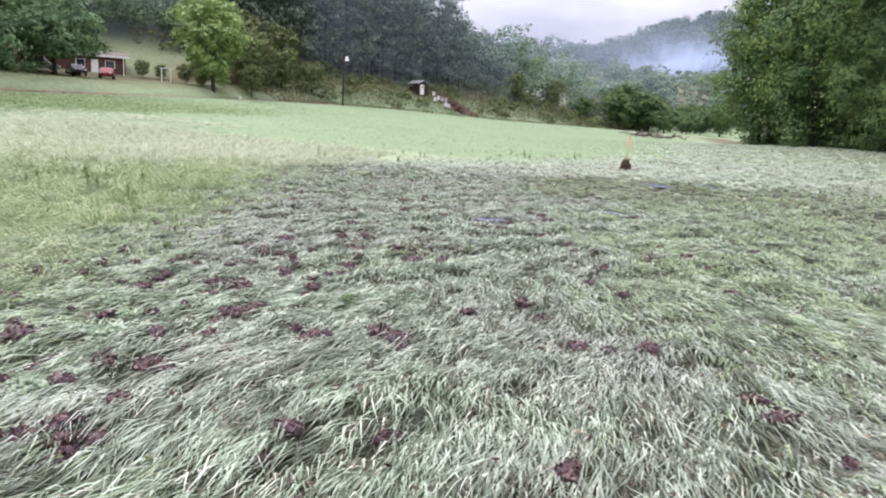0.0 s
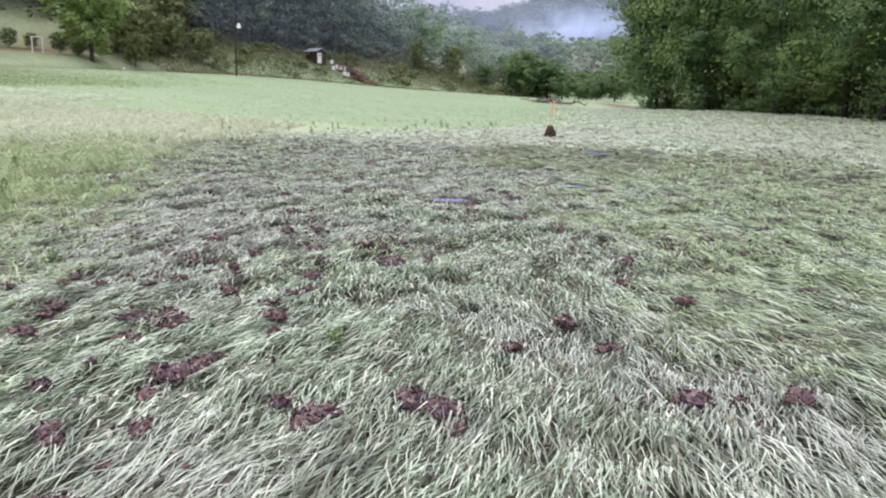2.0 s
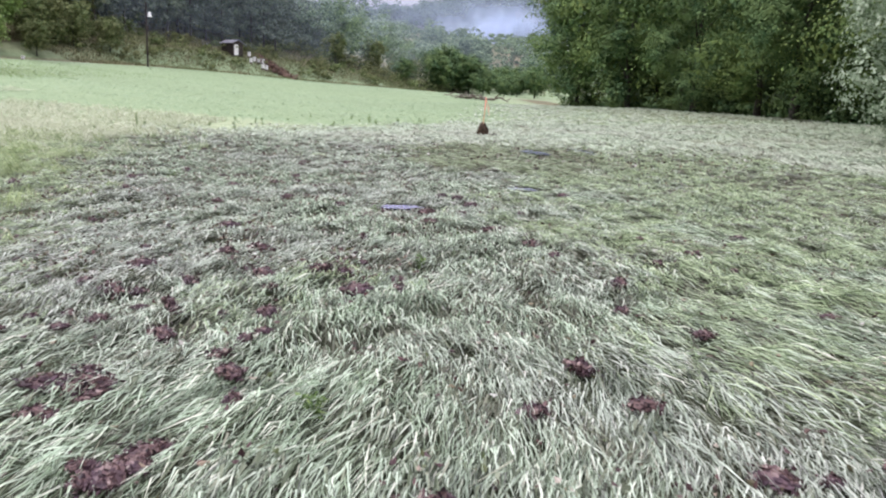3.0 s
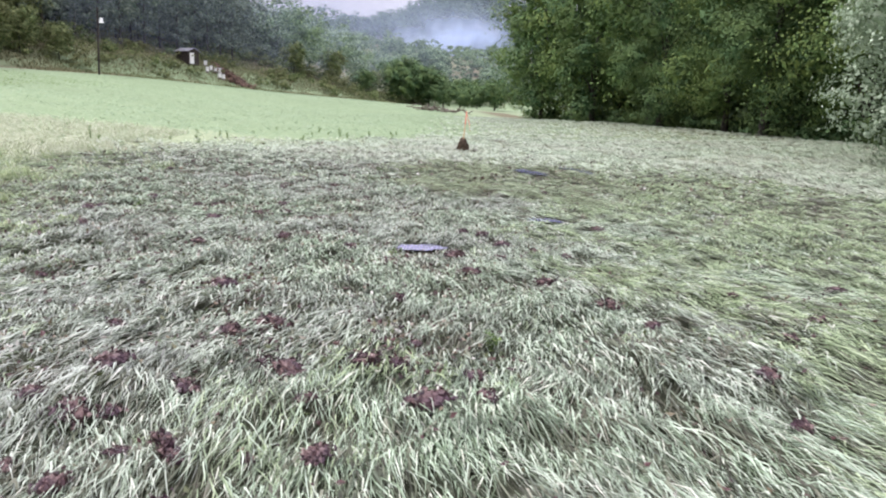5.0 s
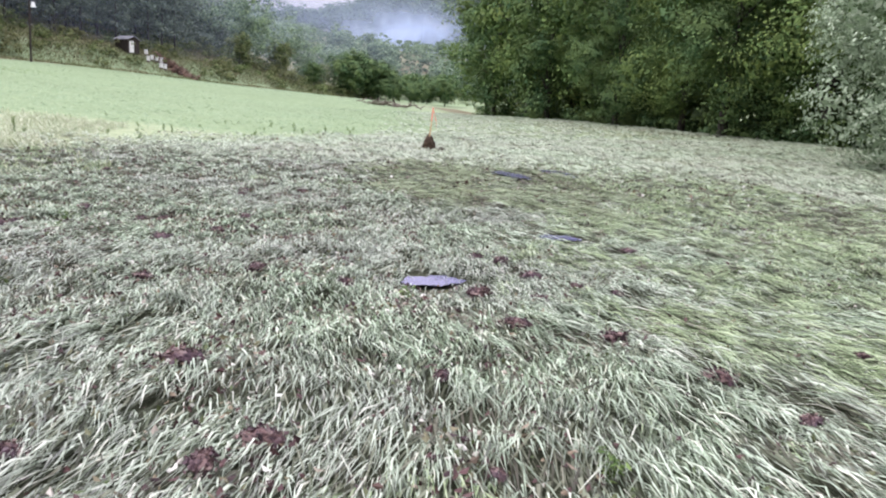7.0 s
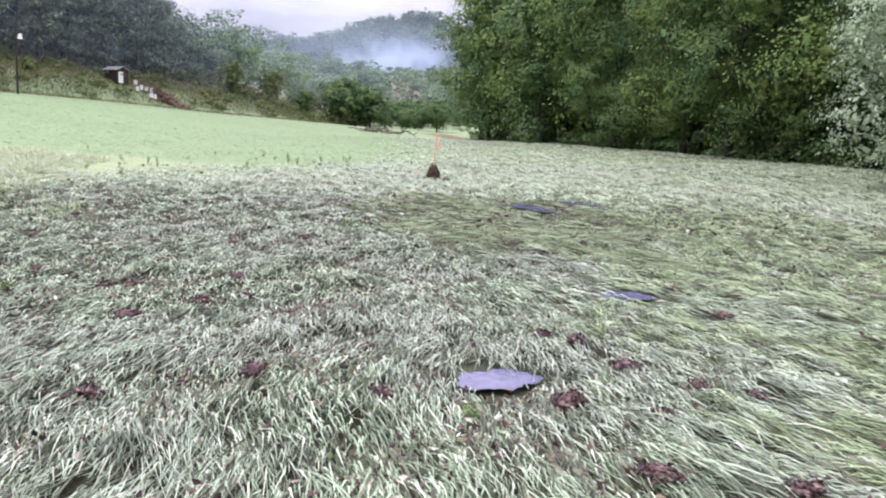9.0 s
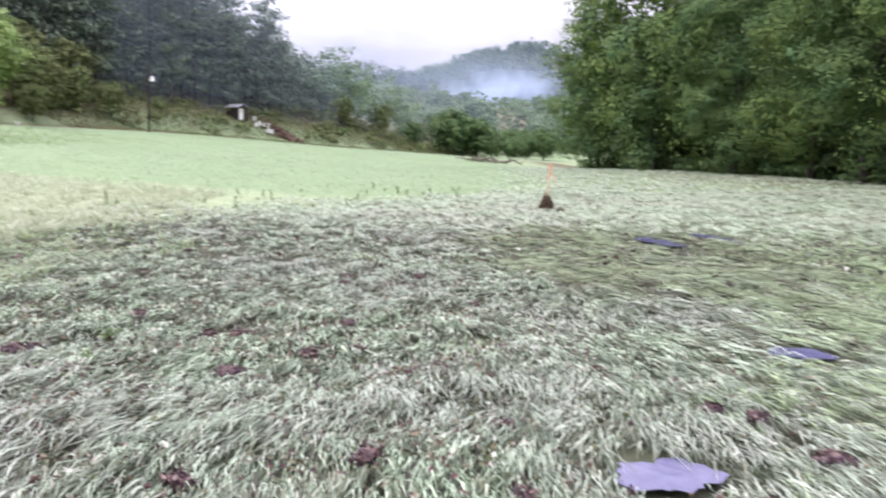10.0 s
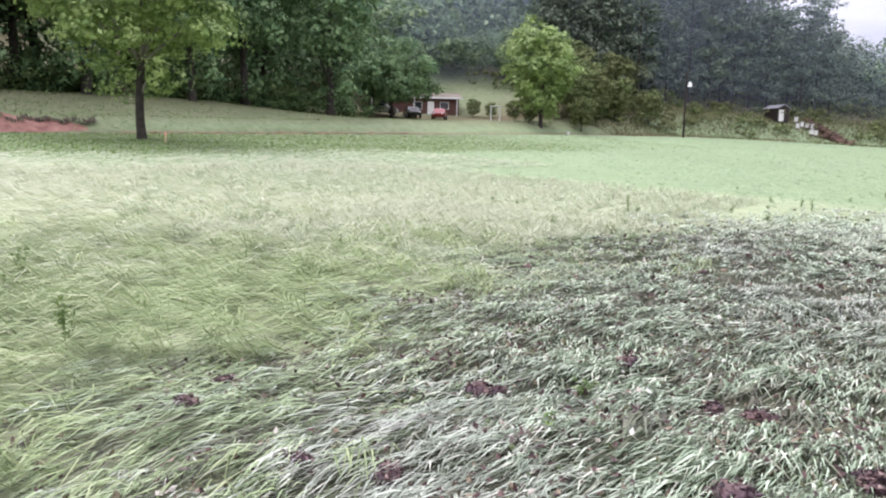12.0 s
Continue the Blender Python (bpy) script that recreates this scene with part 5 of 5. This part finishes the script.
clump_meshes = [debris(80 + k, w) for k, w in enumerate((0.13, 0.17, 0.11, 0.2))]
CLUMPS_A = [(-2.5, 2.76), (-2.26, 2.92), (-2.1, 2.74), (-2.87, 5.56), (-2.7, 5.72), (-2.36, 5.0), (-1.8, 4.69), (-1.62, 4.6), (-1.23, 4.7), (-1.06, 4.69), (-0.73, 5.58), (-2.73, 8.63), (-3.46, 8.88), (-2.97, 9.8), (-1.63, 9.59), (0.02, 9.64), (-0.29, 10.4), (-2.18, 2.81), (-2.35, 2.77), (-2.02, 2.87), (-0.77, 3.17), (-1.65, 4.53), (-2.1, 3.64), (-2.36, 3.82), (-2.59, 3.74), (-1.19, 3.03), (-1.22, 2.78), (-3.37, 3.98), (1.06, 4.09), (1.15, 3.88), (1.32, 3.4), (-1.08, 4.66), (-2.94, 5.82), (-1.02, 4.54), (-2.92, 4.78), (-2.78, 5.85), (-3.18, 4.61), (0.14, 5.08), (0.33, 5.02), (0.58, 4.99), (-0.34, 6.29), (0.54, 6.73), (0.25, 7.42), (-3.26, 7.54), (-3.12, 7.59), (-3.24, 8.05), (-2.72, 8.68), (-2.52, 8.86), (-1.92, 8.14), (-1.32, 8.02), (-1.74, 8.21), (-1.62, 7.65), (-1.33, 7.63)]
CLUMPS_B = [(-0.94, 10.52), (1.41, 9.06), (0.42, 8.02), (-2.84, 7.9), (-3.53, 7.78), (-2.49, 8.2), (-2.36, 8.13), (-3.18, 13.96), (-2.69, 11.98), (-2.02, 11.61), (1.2, 13.36), (-0.47, 12.64), (-0.08, 11.66), (-0.54, 11.22), (-0.94, 11.56), (0.23, 11.51), (-0.33, 12.08), (-0.68, 12.77), (-2.98, 15.13), (-3.53, 11.83), (-2.84, 14.11), (-6.6, 13.13), (-5.29, 14.01), (-5.4, 12.61), (-4.78, 15.1), (-4.06, 14.58), (-3.81, 14.61), (-3.21, 14.11), (-4.97, 12.76), (-5.15, 13.98), (-3.7, 13.54), (-1.75, 15.96), (-2.26, 17.69)]
placed = CLUMPS_A + CLUMPS_B
for k in range(70):
    placed.append((G.uniform(-4.8, -2.1), G.uniform(2.7, 7.2)))
for k in range(150):
    x, y = G.uniform(-6.5, 4.5), G.uniform(2.4, 22)
    if G.uniform() < smooth(-0.2, 1.0, waves(x, y, 2.4, 27)) and silted(x, y) > 0.4 and keep_out_puddles(np.array([x]), np.array([y]), 0.1)[0]:
        placed.append((x, y))
for k, (x, y) in enumerate(placed):
    ob = new("leaf_clump", clump_meshes[k % 4])
    size = (0.72 if k < len(CLUMPS_A + CLUMPS_B) else 0.45) + 0.5 * ((k * 37) % 100) / 100
    ob.matrix_basis = pose(x, y, float(mat_top(x, y)) + 0.045, 0, 0, 57 * k) @ Matrix.Diagonal((1.25 * size, 0.95 * size, 0.9 * size, 1))
    tagged(ob, "clump of dark maroon rotting leaves on flattened grass", "leaf litter", "maroon leaf clumps")


# ---- weeds that still stand ----
def weed(seed, h):
    r = np.random.RandomState(seed)
    top = Empty("weed")
    stems, leaves = [], []
    for s in range(4):
        e = Vector((r.normal(0, 0.08), r.normal(0, 0.08), h * r.uniform(0.7, 1)))
        stems.append(tube([(0, 0, 0), e * 0.5 + Vector((0.01, 0, 0)), e], [0.007, 0.005, 0.002], 5))
        for k in range(16):
            f = r.uniform(0.15, 1)
            leaves.append(np.array(e * f) + r.normal(0, 0.025, 3))
    p = np.array(leaves)
    q, t = cards(p, r.normal(0, 0.6, p.shape) + np.array([0, 0, 0.6]), r.uniform(0.05, 0.115, len(p)), r.uniform(0, 6.28, len(p)), 0.34, 0.5)
    for v, f in stems:
        mesh_part("stem", fast_mesh("stem", np.array(v), np.array(f), M_WEED, True), top)
    mesh_part("leaves", fast_mesh("leaves", q, t, M_WEED), top)
    return tagged(top, "upright leafy green weed standing in the grass", "weed", "standing weeds")


weeds = [weed(90, 0.55), weed(91, 0.4), weed(92, 0.7)]
W_AT = [(-8.8, 21.7, 2), (-8.05, 12.9, 0), (-8.2, 12.0, 2), (-8.7, 12.4, 1), (-7.5, 11.6, 0), (-9.2, 12.8, 2), (-8.9, 11.2, 0), (-6.8, 10.6, 1), (-9.6, 12.0, 0), (-10.6, 13.8, 1), (-4.65, 13.7, 1), (-4.8, 14.4, 1), (-4.3, 7.3, 0), (-1.7, 5.6, 1), (-1.55, 11.32, 1), (-1.13, 8.57, 1)]
for k in range(6):
    W_AT.append((-8.9 + G.normal(0, 0.9), 11.8 + G.normal(0, 0.9), int(G.randint(3))))
for k in range(44):
    y = G.uniform(20, 44)
    W_AT.append((float(flat_edge(y)) + G.normal(-1.6, 2.6), y, int(G.randint(3))))
used = [False] * 3
for k, (x, y, j) in enumerate(W_AT):
    ob = weeds[j]
    if used[j]:
        ob = copy_thing(weeds[j], Matrix.Identity(4))
    used[j] = True
    ob.matrix_basis = pose(x, y, float(land(x, y)) + 0.01, 0, 0, 71 * k) @ (Matrix.Diagonal((0.6, 0.6, 0.3, 1)) if x > -5 and y < 18 else Matrix.Scale(0.5 + 0.3 * ((k * 53) % 100) / 100, 4) if k < 32 else Matrix.Diagonal((0.7, 0.7, 0.22 + 0.2 * ((k * 53) % 100) / 100, 1)))


# ---- small things by the house and the shed ----
ar = Empty("garden_arbour")
for x in (-0.6, 0.6):
    part("post", box_bm(x, 0, 1.0, 0.14, 0.14, 2.0, 0.01), M_WHITE, ar)
part("lintel", box_bm(0, 0, 2.05, 1.6, 0.16, 0.14, 0.01), M_WHITE, ar)
ar.matrix_basis = pose(-57.2, 98.2, float(land(-57.2, 98.2)) - 0.05, 0, 0, 35)
tagged(ar, "white painted wooden garden arbour on the lawn", "arbour")
bk = Empty("bucket")
v, f = tube([(0, 0, 0), (0, 0, 0.2), (0, 0, 0.42)], [0.17, 0.19, 0.21], 16)
mesh_part("pail", fast_mesh("pail", np.array(v), np.array(f), M_WHITE, True), bk)
part("lid", box_bm(0, 0, 0.43, 0.36, 0.36, 0.04, 0.01), M_WHITE, bk)
bk.matrix_basis = pose(-46.2, 98.4, float(land(-46.2, 98.4)))
tagged(bk, "white plastic bucket at the road's edge", "bucket")
chunks = []
for k in range(40):
    u = R.uniform(0, 1)
    x, y = -27.5 + 6.5 * u + R.normal(0, 0.6), 150.5 - 3.5 * u + R.normal(0, 0.5)
    c, _ = crown_chunk(R, (x, y, float(land(x, y)) + 0.35), (0.9, 0.9, 0.55), 10, 12, 0.4, 0.45, -0.6)
    chunks.append(c)
M_BRUSH = leafy("dead_brush", [(0, (0.05, 0.03, 0.02)), (0.6, (0.13, 0.075, 0.05)), (1, (0.22, 0.14, 0.1))], through_light=0.1)
stuff("brush_pile", chunks, M_BRUSH, "long heap of dead brown brush beside the shed", "brush")


# ---- pale leafy plants pressed into the grass ----
def pale_plant(seed):
    r = np.random.RandomState(seed)
    n = 150
    p = r.normal(0, 1, (n, 3)) * np.array([0.055, 0.045, 0.01]) + np.array([0, 0, 0.05])
    q, t = cards(p, r.normal(0, 0.35, (n, 3)) + np.array([0, 0, 1.0]), r.uniform(0.035, 0.075, n), r.uniform(0, 6.28, n), 0.65, 0.4)
    return fast_mesh("flattened_plant", q, t, M_LEAF_D)


for k, (x, y) in enumerate([(-2.75, 3.35), (-2.95, 4.25), (-3.4, 5.0)]):
    ob = new("flattened_plant", pale_plant(130 + k))
    ob.matrix_basis = pose(x, y, float(land(x, y)) + 0.03, 0, 0, 70 * k)
    tagged(ob, "pale green broadleaf plant pressed flat in the grass", "plant", "flattened plants")
